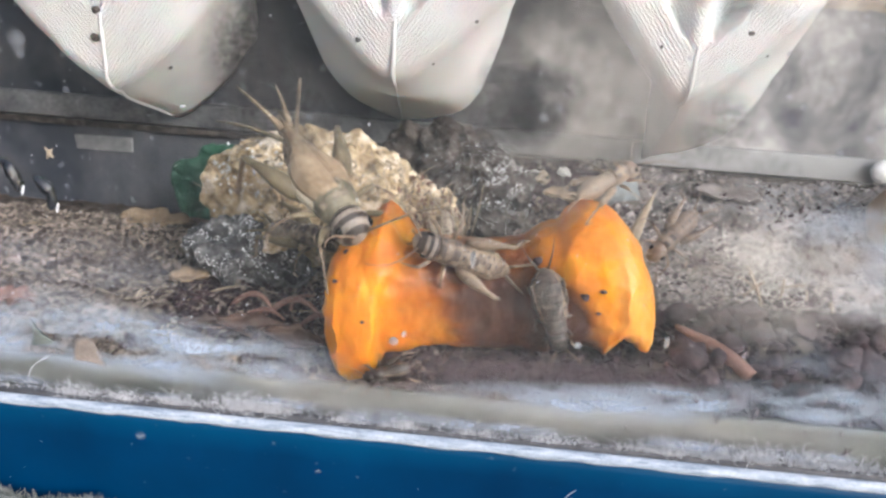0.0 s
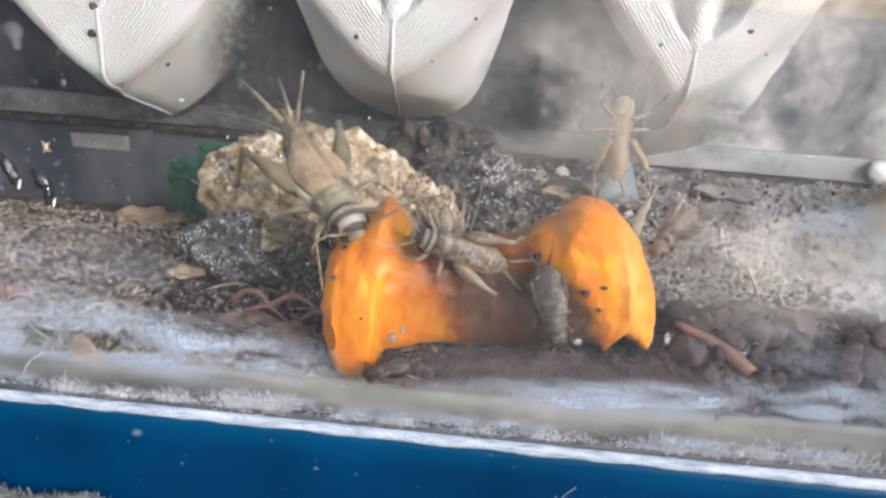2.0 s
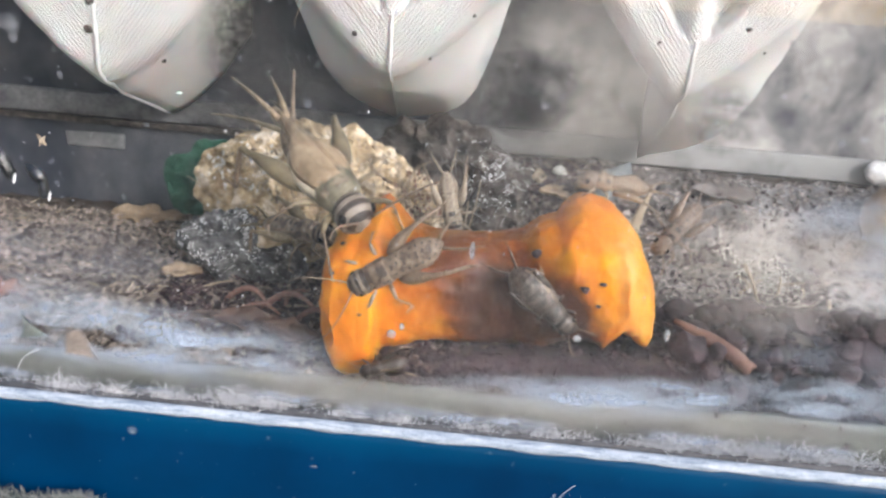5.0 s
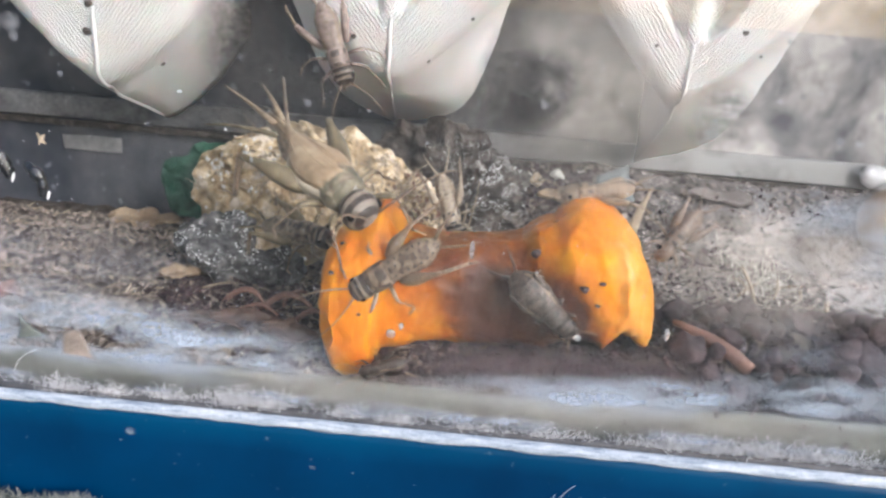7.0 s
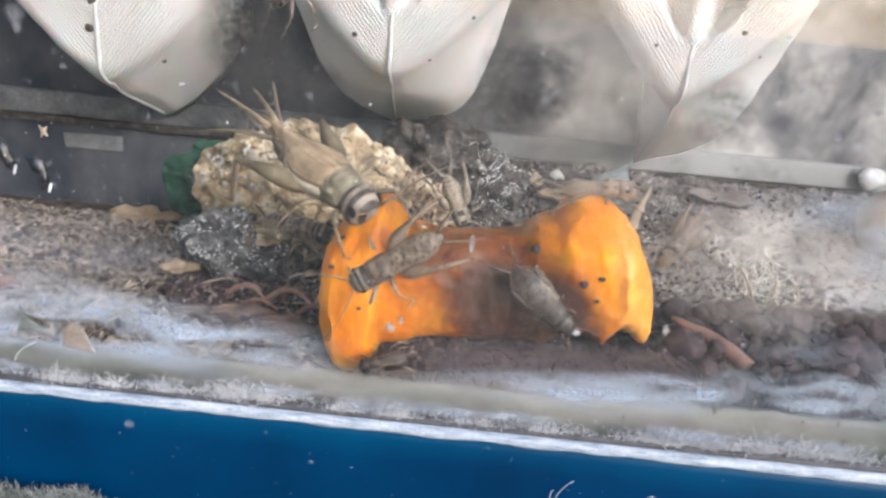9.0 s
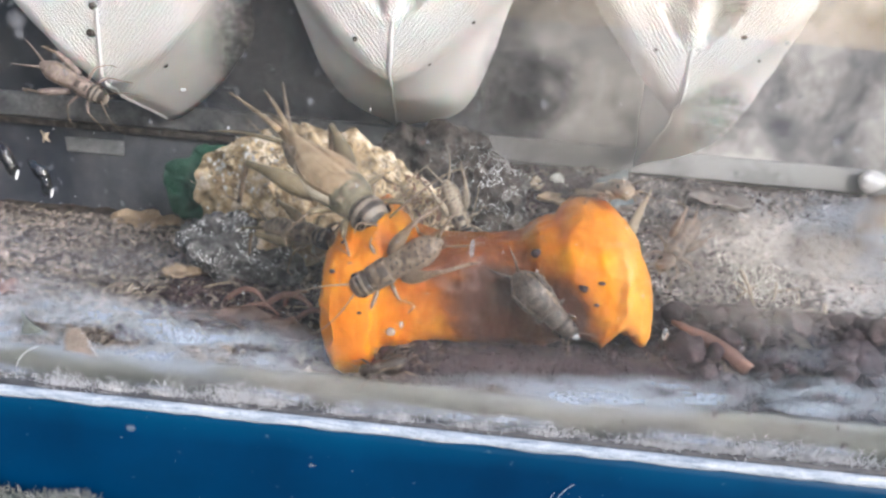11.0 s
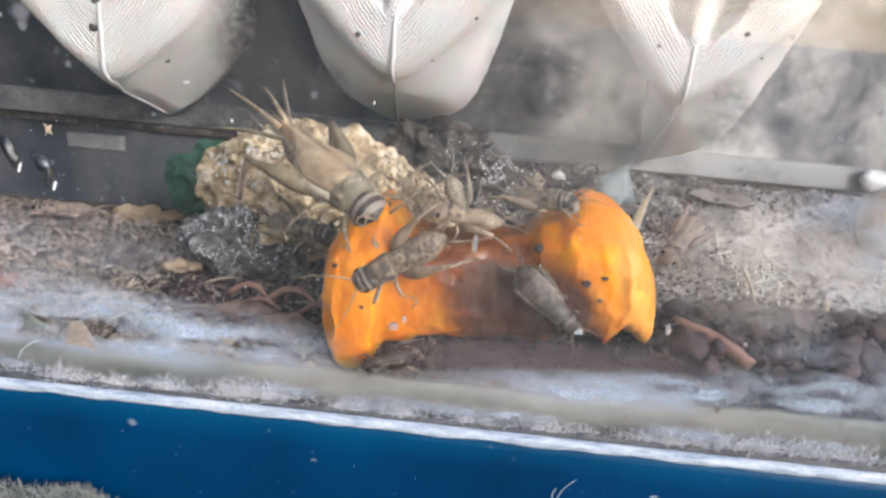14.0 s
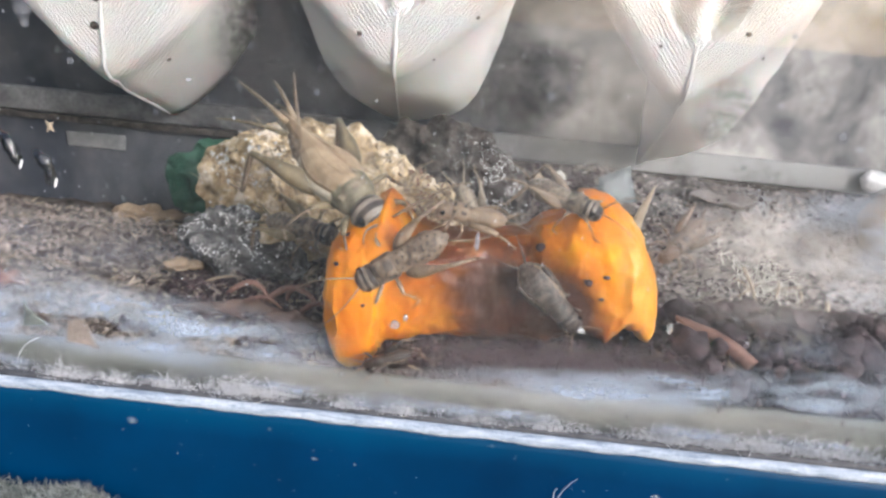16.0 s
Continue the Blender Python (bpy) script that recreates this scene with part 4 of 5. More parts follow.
    # a bright glare, built as a white lump
    glare = part("white_knob", lump_mesh(2.8, 1.4, 2.2, 4, 0.5, 3, 2.0), M_DROP, None, m=at(77.5, 153.6, 42.0))
    tagged(glare, "white blob that stands in for a glare at the back ledge", "blob")
    plate = part("pale_patch", wobble(box(bmesh.new(), -6.4, 6.4, -0.3, 0.3, -1.6, 1.6, 0.29), 0.3, 2.4, 2.0), M_LEDGE, None, m=at(-82.6, 156.69, 33.8))
    tagged(plate, "small rounded grey patch on the back panel", "patch")


build_litter()


# ---------------------------------------------------------------- what clings to the glass, and films painted there for shade
def build_glass_dirt_shade():
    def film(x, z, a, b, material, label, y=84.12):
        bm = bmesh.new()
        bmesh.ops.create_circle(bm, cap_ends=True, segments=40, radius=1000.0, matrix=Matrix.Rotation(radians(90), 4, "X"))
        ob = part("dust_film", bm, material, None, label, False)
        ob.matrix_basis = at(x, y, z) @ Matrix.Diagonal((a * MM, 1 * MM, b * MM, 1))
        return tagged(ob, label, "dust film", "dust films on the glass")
    for q, (x, z, a, h, thin, lb) in enumerate((
            (-46, 26.2, 32, 5.4, 0, "pale bluish dust dried low on the glass"), (-60, 27.5, 24, 6.4, 0, "pale dust smear low on the glass"), (-31, 24.6, 16, 4.2, 0, "thin dust streaks low on the glass"),
            (12, 23.8, 20, 2.6, 0, "whitish dust streaks under the carrot"), (44, 27.0, 9, 3.2, 0, "whitish dust streaks before the dark clods"), (25, 25.6, 13, 2.4, 0, "whitish dust smear low on the glass"), (15, 24.8, 15, 2.2, 0, "bluish white streak low on the glass"), (51, 28.8, 4, 3.2, 0, "whitish smear near the tank's end"), (41.5, 25.6, 6, 1.3, 0, "bluish white streak before the dark clods"), (40, 30, 3, 3.6, 3, "bluish veil between the clods"), (42, 46.0, 10, 6, 0, "cloudy pale smear on the glass"),
            (47, 45, 12, 9, 2, "cloudy pale smear near the tank's end"), (-5, 21.5, 90, 3.4, 2, "grey dust along the foot of the glass"),
            (14, 44, 62, 34, 1, "thin greyish haze over the glass"), (20, 64, 60, 22, 1, "thin greyish haze high on the glass"), 
            (47, 28, 22, 7, 3, "bluish veil of dust before the dark clods"), (33, 41.5, 14, 8.5, 2, "milky mist beside the carrot's cut end"),
            # dark films: shade painted over cup flanks and gaps, placed to fit the view
            (-27.2, 61.5, 6.0, 10.5, 4, "soft dark film painted for shade beside a tray cup"), (-20.6, 56.8, 4.8, 4.8, 4, "soft dark film painted for shade on a cup's flank"), (1.2, 60.0, 3.8, 7.5, 4, "soft dark film painted for shade beside a tray cup"), (6.0, 60.5, 4.0, 4.6, 4, "soft dark film tinting the panel between two cups"), (24.6, 58.8, 4.2, 4.6, 4, "soft dark film tinting the panel behind a cup"),
            (-26.2, 60.0, 4.2, 7.4, 4, "soft dark film painted as shade along the tray cup"), (3.8, 59.5, 4.6, 5.6, 4, "soft dark film tinting the panel between two cups"),
            (37.2, 45.6, 12, 4.6, 2, "milky mist before the back ledge"), (35.5, 33.5, 8, 4.0, 3, "bluish veil over the dark clods"), (38, 27.6, 10, 2.0, 0, "whitish streaks before the dark clods"),
            (-50, 36.0, 17, 5.0, 3, "bluish veil of dust before the bran"), (45, 43.5, 11, 6.5, 0, "cloudy whitish dust on the glass"), (10.5, 61.5, 13, 15, 2, "brownish grey mist high on the glass"), (6.5, 26.0, 16, 4.2, 5, "murky brown veil under the carrot"), (20, 26.4, 13, 3.6, 5, "murky brown veil low on the glass"))):
        film(x, z, a, h, (M_FILM, M_HAZE, M_MIST, M_VEIL, M_SHADE_FILM, M_MURK)[thin], lb, 84.08 + 0.025 * q)
    # white mould along the rim
    rng = np.random.RandomState(8)
    clumps = [(-27.5, 19.6, 3.4), (-24.5, 19.4, 2.6), (-49, 18.6, 2.0), (-43, 18.4, 1.4), (-36, 18.6, 1.6), (2, 18.5, 2.2), (10, 18.6, 1.8), (23.5, 19.0, 3.2), (27, 19.2, 3.0), (31, 19.2, 2.6), (36, 19.6, 2.4), (41, 19.4, 3.0), (46, 19.4, 2.5), (-8, 18.6, 1.6), (-14, 18.8, 1.5)]
    def spot(r):
        if r.uniform() < 0.72:
            x, z, w = clumps[r.randint(len(clumps))]
            return r.normal(x, w * 0.85), 80.9, z + 0.5 + abs(r.normal(0, 0.7)) * 1.1
        return r.uniform(-75, 65), 80.9, 19.6 + abs(r.normal(0, 0.6))
    fibres("mould_fluff", 2600, spot, 1.0, 0.034, M_FLUFF, "white fluffy mould along the rim", 9, curl=0.8)
    tall = ((-27.5, 20.0), (-24.0, 19.8), (-29.0, 19.6), (24.5, 19.8), (30, 19.8), (36, 20.0), (41, 20.2), (-49, 19.4))
    def tuft(r):
        x, z = tall[r.randint(len(tall))]
        return r.normal(x, 1.0), 80.85, z
    fibres("mould_tufts", 380, tuft, 2.2, 0.045, M_FLUFF, "tall wispy mould tufts at the rim", 19, curl=1.0)
    def crumb(r):
        p = spot(r)
        return p[0], 80.8, p[2] + 0.1
    scattered("mould_crumbs", 2600, crumb, lambda r: (r.uniform(0.03, 0.16), 0.06, r.uniform(0.03, 0.12)), M_FLUFF, "white powdery mould crumbs along the rim", 10, flat=1.2)
    # dust specks on the outside of the pane and on the blue band
    scattered("dust_specks", 430, lambda r: (r.uniform(-70, 60), 81.95, r.uniform(30, 78)), lambda r: (r.uniform(0.05, 0.16) * (2.2 if r.uniform() < 0.06 else 1), 0.04, r.uniform(0.05, 0.2) * (2.0 if r.uniform() < 0.06 else 1)), M_SPECK, "pale dust specks on the glass", 31, flat=0.2)
    scattered("dust_specks", 90, lambda r: (r.uniform(-70, 60), 80.1, r.uniform(1, 14)), lambda r: (r.uniform(0.05, 0.18), 0.05, r.uniform(0.04, 0.1)), M_SPECK, "pale dust specks on the blue band", 32, flat=0.2)
    for x, z, r in ((-44.9, 8.0, 1.1), (-40.8, 15.0, 0.75), (-18, 12.4, 0.5), (-11, 9.25, 0.7), (-33.7, 5.8, 0.5), (24, 12.4, 0.7), (8, 9, 0.6), (33, 10.5, 0.6)):
        film(x, z, r, r * 0.8, M_MARK, "dried water mark on the blue band", 80.12)
    film(-52.4, 62.7, 1.3, 1.2, M_SPOT, "round milky spot high on the glass", 81.96)
    for x, z, r in ((31.8, 62.0, 0.5), (36.5, 57.6, 0.6), (26.8, 53.2, 0.4), (5.3, 58.8, 0.6), (7.0, 59.9, 0.5), (-47.3, 57.6, 0.5), (-27.3, 61.0, 0.45), (-52.2, 61.2, 0.7), (-37.9, 53.0, 0.35), (29.3, 67.2, 0.4), (23.3, 58.6, 0.4), (-20.0, 56.8, 0.5), (40.0, 60.5, 0.5), (19.5, 66.0, 0.4)):
        film(x, z, r, r, M_SPOT, "small milky dried drop on the glass", 81.95)
    for q in range(16):
        film(rng.uniform(-66, 56), 20.9 + rng.uniform(-0.4, 0.8), rng.uniform(3, 8), rng.uniform(0.6, 1.3), M_FILM, "frosty white bloom along the rim", 80.62 - 0.01 * q)
    for x, z, ln in ((-56.4, 46.8, 2.0), (-52.3, 44.9, 1.9)):
        bead = part("black_bead", wobble(tube(bmesh.new(), bow((-0.55 * ln, 0.5, ln), (0.5 * ln, 0.5, -ln), (0.6, 0, 0.3), 16), [0.2, 0.6, 0.75, 0.6, 0.7, 0.3], 14), 0.32, 0.9, x), M_BLACK, None, m=at(x, 84.0, z))
        tagged(bead, "glossy black elongated bead stuck to the glass", "bead", "beads on the glass")
        # the bead's bright highlight, added as a small white lump
        tip = part("bright_drop", lump_mesh(0.17, 0.15, 0.65, 2, 0.05, 0.5, x), M_DROP, None, m=at(x + 0.85 * ln, 84.3, z - 0.9 * ln, 0, 15, 0))
        tagged(tip, "tiny white stroke that paints the black bead's highlight", "drop", "drops on the glass")
    for x, z, a, b in ((-9.7, 29.9, 0.62, 0.62), (-8.5, 31.0, 0.3, 0.5), (12.5, 31.7, 0.5, 0.42), (-0.9, 41.4, 0.32, 1.15), (-15.8, 22.6, 0.4, 0.35), (22.8, 33.2, 0.35, 0.8)):
        d = part("milky_drop", lump_mesh(a, 0.25, b, 3, 0.08, 0.6, x), M_WET, None, m=at(x, 84.25, z))
        tagged(d, "small milky drop on the inside of the glass", "drop", "drops on the glass")
    for x, z, outline, mt, lb in ((-54.6, 26.0, ((-1.1, 2.3), (-0.7, 1.3), (0.3, 0.2), (2.0, -1.0), (0.6, -1.3), (-1.5, -1.6), (-1.0, 0.2)), M_SEAL, "pale olive pointed flake stuck to the glass"),
                                  (-48.7, 24.4, ((-1.5, 1.5), (0.2, 2.0), (1.0, 1.0), (1.7, -0.5), (2.4, -2.0), (0.5, -1.7), (-2.0, -1.6), (-1.9, 0.2)), M_GRAIN, "brown triangular flake stuck to the glass"),
                                  (-51.0, 49.8, ((-0.5, 0.7), (-0.1, 0.35), (0.45, 0.6), (0.25, 0.0), (0.5, -0.55), (0.0, -0.35), (-0.35, -0.75), (-0.25, 0.0)), M_STRAW, "tan crumb stuck to the glass")):
        bm = bmesh.new()
        loft(bm, [[(0.75 * p + 0.1, -0.22, 0.75 * q) for p, q in outline], [(p, -0.1, q) for p, q in outline], [(p, 0.2, q) for p, q in outline]])
        fl = part("flake", bm, mt, None, m=at(x, 84.27, z))
        tagged(fl, lb, "flake", "flakes on the glass")
    for x, y, z, d, lb in ((-55.8, 81.6, 19.5, (3.2, 0, 4.6), "curled pale hair at the rim"), (12.0, 79.9, 7.5, (2.2, -0.2, 6.5), "white fibre on the blue band"), (13.0, 79.9, 8.0, (-1.0, -0.2, 4.5), "white fibre on the blue band")):
        h = part("fibre", tube(bmesh.new(), bow((0, 0, 0), d, (-0.8, -0.1, 0.6), 8), [0.035, 0.05, 0.03], 5), M_FLUFF, None, m=at(x, y, z))
        tagged(h, lb, "fibre", "loose fibres")


build_glass_dirt_shade()


def build_towel():
    def top(x, y):
        return 6.5 * (1 - smooth(-47, -35, x)) * (1 - smooth(78.4, 80.2, y)) * smooth(40, 62, y) * (0.85 + 0.2 * noise.noise(Vector((x / 9, y / 9, 2))))
    bm = bmesh.new()
    nx, ny = 60, 40
    grid = [[bm.verts.new((-120 + 90 * i / nx, 38 + 42.1 * j / ny, 0.05 + top(-120 + 90 * i / nx, 38 + 42.1 * j / ny))) for j in range(ny + 1)] for i in range(nx + 1)]
    for i in range(nx):
        for j in range(ny):
            bm.faces.new((grid[i][j], grid[i + 1][j], grid[i + 1][j + 1], grid[i][j + 1]))
    towel = part("towel_fold", bm, M_CLOTH, None)
    tagged(towel, "grey green fuzzy towel fold before the tank", "towel")
    def spot(r):
        x, y = r.uniform(-72, -30), r.uniform(66, 79.9)
        return x, y, top(x, y)
    fibres("towel_pile", 7000, spot, 1.1, 0.06, M_FIBRE, "fuzzy grey green towel pile", 41, 0.9)


build_towel()


# ---------------------------------------------------------------- droppings stuck to the carrot and tray
def build_carrot_dirt():
    carrot = bpy.data.objects["carrot"]
    bpy.context.view_layer.update()
    for x, z, r in ((7.2, 39.5, 0.75), (13.0, 36.9, 0.6), (15.0, 37.8, 0.45), (14.8, 35.0, 0.35), (-16.8, 39.0, 0.4), (-13.8, 31.5, 0.3), (-17.6, 36.0, 0.35)):
        hit, p, n, _ = carrot.ray_cast(Vector((x, 80, z)) * MM, Vector((0, 1, 0)))
        if hit:
            d = part("dropping", lump_mesh(r, r * 0.6, r * 0.75, 3, r * 0.3, 0.8, x), M_CLOD, None, m=at(p.x / MM, p.y / MM - 0.1, z))
            tagged(d, "dark dropping stuck on the wet carrot", "dropping", "droppings on the carrot")
    def spot(r):
        x, z = r.uniform(-18, 22), r.uniform(26, 44)
        hit, p, n, _ = carrot.ray_cast(Vector((x, 80, z)) * MM, Vector((0, 1, 0)))
        return (x, p.y / MM - 0.02, z) if hit else None
    scattered("wet_crumbs", 150, spot, lambda r: (r.uniform(0.08, 0.25), 0.08, r.uniform(0.08, 0.22)), M_CARROT, "tiny carrot crumbs on the gnawed surface", 51, flat=1.2)
    scattered("wet_beads", 150, spot, lambda r: (r.uniform(0.05, 0.15),) * 3, M_WET, "small juice beads on the carrot", 52, flat=1.2)


build_carrot_dirt()


def build_tray_dirt():
    bpy.context.view_layer.update()
    for x, z, r in ((-65.0, 59.3, 0.75), (-64.2, 63.6, 0.7), (-55.6, 54.6, 0.5), (-22.3, 62.0, 0.45), (-4.0, 66.0, 0.35), (37.5, 67.4, 0.45), (24.6, 64.5, 0.35), (42.0, 64.0, 0.3), (-10.5, 59.0, 0.3)):
        cup = min((o for o in bpy.data.objects if o.name.startswith("cup")), key=lambda o: abs(o.matrix_world.translation.x / MM - x))
        inv = cup.matrix_world.inverted()
        hit, p, n, _ = cup.ray_cast(inv @ (Vector((x, 90, z)) * MM), Vector((0, 1, 0)))
        if hit:
            p = cup.matrix_world @ p
            d = part("dropping", lump_mesh(r, r * 0.5, r * 0.85, 3, r * 0.3, 0.8, x), M_DOT, None, m=at(p.x / MM, p.y / MM - 0.05, z))
            tagged(d, "dark dropping stuck on the white tray", "dropping", "droppings on the tray")


build_tray_dirt()


# ---------------------------------------------------------------- crickets
def banded(rows, k, index, material, name, parent, label=""):
    """A lengthwise body whose faces take their material by ring and sector."""
    bm = hull(bmesh.new(), rows, k)
    bm.faces.ensure_lookup_table()
    for f, face in enumerate(bm.faces):
        ring, sector = divmod(f, k)
        face.material_index = index(ring, sector) if ring < len(rows) - 1 else 0
    return part(name, bm, material, parent, label)


def limb(name, base, pts, radii, material, parent, label="", k=7):
    """A limb whose pivot is its base."""
    bm = tube(bmesh.new(), [Vector(p) - Vector(base) for p in pts], radii, k)
    return part(name, bm, material, parent, label, m=at(*base))


def cricket(s, label, shell, leg_mat, spread=False, adult=False, plain=False, tucked=False, broad=1.0, name="cricket"):
    """A cricket along +x with its feet at z = 0; s = 1 is 14 mm long. Returns the thing, its antennae and its legs."""
    root = empty(name, at(0, 0, 0), label, "cricket", "crickets in the tank")
    V = lambda x, y, z: (x * s, y * s, z * s)
    # abdomen in nine rings that overlap, with rows of dark dots
    rows = []
    for i in range(28):
        f = i / 27
        x = -7.5 + 8.4 * f
        w = 2.15 * min(1.0, (f * 3.0 + 0.03)) ** 0.55 * (1 - 0.2 * smooth(0.4, 1, f))
        w *= 0.74 if adult else 0.92 * broad
        saw = 1.0 + 0.03 * ((i % 3) - 1)
        rows.append((x * s, 2.55 * s, w * saw * s, w * 0.88 * saw * s, w * 0.86 * saw * s))
    def dots(ring, q):
        if (ring * 7 + q * 5 + int(s * 100)) % 6 == 0:
            return 0
        if q in (1, 3, 8, 10) and ring % 3 == 1:
            return 1
        if q in (0, 5, 6, 11) and ring % 3 == 2:
            return 1
        return 2 if q in (2, 9) else 0
    banded(rows, 24, dots, (shell, shell if adult else M_SHELL if shell in (M_ROSE, M_TAN) else M_PALE if shell is M_BEIGE else M_DOT if shell is M_DARKSHELL else M_DOT, M_LIMB if shell is not M_PALE else M_PALE), "abdomen", root)
    rows = [(0.4, 2.6, 1.8, 1.75, 1.6), (0.6, 2.6, 1.85, 1.9, 1.75), (1.6, 2.65, 1.83, 1.95, 1.75), (2.6, 2.65, 1.76, 1.85, 1.65), (3.15, 2.65, 1.7, 1.7, 1.55), (3.3, 2.65, 1.55, 1.5, 1.4)]
    if adult:
        rows = [(0.0, 2.6, 1.7, 1.7, 1.5), (0.6, 2.6, 1.95, 1.95, 1.75), (1.3, 2.62, 2.02, 2.0, 1.8), (2.0, 2.62, 1.95, 1.92, 1.75), (2.6, 2.62, 1.78, 1.75, 1.6), (3.1, 2.6, 1.5, 1.45, 1.4), (3.3, 2.6, 1.1, 1.1, 1.2)]
    banded([tuple(v * s for v in r) for r in rows], 16, lambda r, q: 1 if q in (1, 3, 4, 6) and r in (1, 3) else 0, (shell, M_DOT) if not adult else (M_OLIVE, shell), "pronotum", root)
    rows = [(3.2, 2.55, 1.5, 1.5, 1.5), (3.5, 2.55, 1.65, 1.65, 1.8), (3.95, 2.55, 1.75, 1.72, 2.0), (4.4, 2.5, 1.78, 1.7, 2.05), (4.85, 2.45, 1.74, 1.62, 2.05), (5.3, 2.35, 1.62, 1.45, 2.0), (5.75, 2.2, 1.5, 1.25, 1.85), (6.2, 2.05, 1.05, 0.85, 1.4), (6.5, 1.9, 0.45, 0.35, 0.7)]
    if adult:
        rows = [(3.0 + 3.0 * f, 2.55 - 0.35 * f, *(r * (math.sin(math.pi * (0.16 + 0.80 * f)) ** 0.6) for r in (1.72, 1.62, 2.0))) for f in (i / 18 for i in range(19))]
    if plain:
        rows = [(x, z, w * 0.92, u * 0.92, d) for x, z, w, u, d in rows]
    def face(r, q):
        if q > 8:
            return 2 if adult else 0
        if adult:
            return 2 if r < 2 else 1 if r in (3, 4, 8, 9, 10, 14, 15, 16) else 0
        return 1 if r in (0, 1, 3, 5, 6) else 0
    head = banded([tuple(v * s for v in r) for r in rows], 16, face, (M_HEADPALE if shell not in (M_PALE, M_BEIGE) and not plain else shell, M_HEADDARK if shell not in (M_PALE, M_BEIGE) else M_PALE, M_OLIVE if adult else shell), "head", root, "head banded dark and cream")
    for sy in (1, -1):
        bm = bmesh.new()
        bmesh.ops.create_uvsphere(bm, u_segments=10, v_segments=7, radius=(0.42 if adult else 0.55) * s, matrix=Matrix.Translation(V(4.9 if adult else 4.9, 1.42 * sy, 2.75)) @ Matrix.Diagonal((1, 0.7, 1.2, 1)))
        part("eye", bm, M_EYE, head)
        part("palp", tube(bmesh.new(), bow(V(5.9, 0.5 * sy, 1.2), V(6.5, 1.0 * sy, 0.1), V(0.4, 0.1 * sy, 0.1), 4), [0.16 * s, 0.12 * s, 0.15 * s], 6), leg_mat, head)
    feelers, legs = [], []
    for sy in (1, -1):
        tip = V(12.5, 4.8 * sy, 2.2) if spread else (V(9.5, 5.5 * sy, 7.5) if adult else V(9.0, 2.4 * sy, 3.4) if tucked else V(13.0, 3.6 * sy, 4.2))
        feelers.append(limb("antenna", V(6.0, 0.7 * sy, 3.1), bow(V(6.0, 0.7 * sy, 3.1), tip, V(0.3, 0.9 * sy, 1.2), 9), [0.13 * s, 0.085 * s, 0.05 * s], M_LIMB, root, k=5))
        back = V(-12.0, 2.7 * sy, 3.2) if not adult else V(-10.8, 0.2, 3.2) if sy > 0 else V(-12.2, -4.8, 2.4)
        part("cercus", tube(bmesh.new(), bow(V(-7.1, 0.6 * sy, 2.7), back, V(0, 0.2 * sy, 0.5), 6), [0.26 * s, 0.16 * s, 0.05 * s], 6), leg_mat, root)
        plan = [((3.0, 1.3, 1.5), (5.0, 3.3, 2.5), (6.9, 3.7, 0.1), 0.32), ((1.3, 1.5, 1.4), (1.2, 4.0, 2.4), (0.2, 5.8, 0.1), 0.32),
                ((-0.5, 1.8, 1.9), (-6.0, 3.6, 4.9), (-8.8, 4.3, 0.1), 0.92)]
        if adult:
            plan[2] = ((-0.5, 1.8, 1.9), (-6.6, 4.6, 2.6), (-7.2, 5.2, -2.2), 0.95)
        if tucked:
            plan = [((3.0, 1.2, 1.2), (4.4, 2.2, 1.4), (5.6, 1.8, 0.1), 0.3), ((1.3, 1.4, 1.2), (1.0, 2.8, 1.6), (1.8, 3.2, 0.1), 0.3), ((-0.5, 1.8, 2.0), (-5.2, 2.5, 4.3), (-3.4, 2.9, 0.6), 0.85)]
        if spread:
            plan = [((3.0, 1.3, 1.2), (4.6, 3.9, 1.9), (7.2, 4.9, 0.1), 0.33), ((1.3, 1.5, 1.2), (1.0, 4.4, 1.8), (2.0, 6.6, 0.1), 0.33),
                    ((-0.5, 1.8, 1.5), (-5.6, 4.2, 2.2), (-9.6, 4.6, 0.1), 0.74)]
        for hip, knee, foot, thick in plan:
            hip, knee, foot = (Vector(V(p[0], p[1] * sy, p[2])) for p in (hip, knee, foot))
            t = thick * s
            hind = thick > 0.8
            leg = limb("leg", hip, bow(hip, knee, Vector((0, 0.15 * sy * s, 0.35 * s)), 7), [0.55 * t, 0.95 * t, 1.0 * t, 0.85 * t, 0.55 * t, 0.36 * t, 0.34 * t] if hind else [0.8 * t, t, 0.9 * t, 0.7 * t], leg_mat, root)
            bm = tube(bmesh.new(), bow(knee - hip, foot - hip, (0, 0, 0.2 * s), 5), [0.30 * t + 0.02 * s, 0.24 * t + 0.03 * s, 0.2 * t + 0.03 * s], 6)
            d = (foot - knee)
            for q in range(5 if hind else 2):
                p = knee - hip + d * (0.35 + 0.15 * q)
                tube(bm, [p, p + Vector((-0.75, 0.35 * sy * (1 if q % 2 else -1), 0.25)) * s], [0.09 * s, 0.03 * s], 4)
            toe = foot - hip + Vector((1.3 if not hind else -1.4, 0.5 * sy, 0.05)) * s
            tube(bm, [foot - hip, toe], [0.17 * s, 0.08 * s], 5)
            part("tibia", bm, M_LIMB if leg_mat is not M_PALE else M_PALE, leg)
            legs.append(leg)
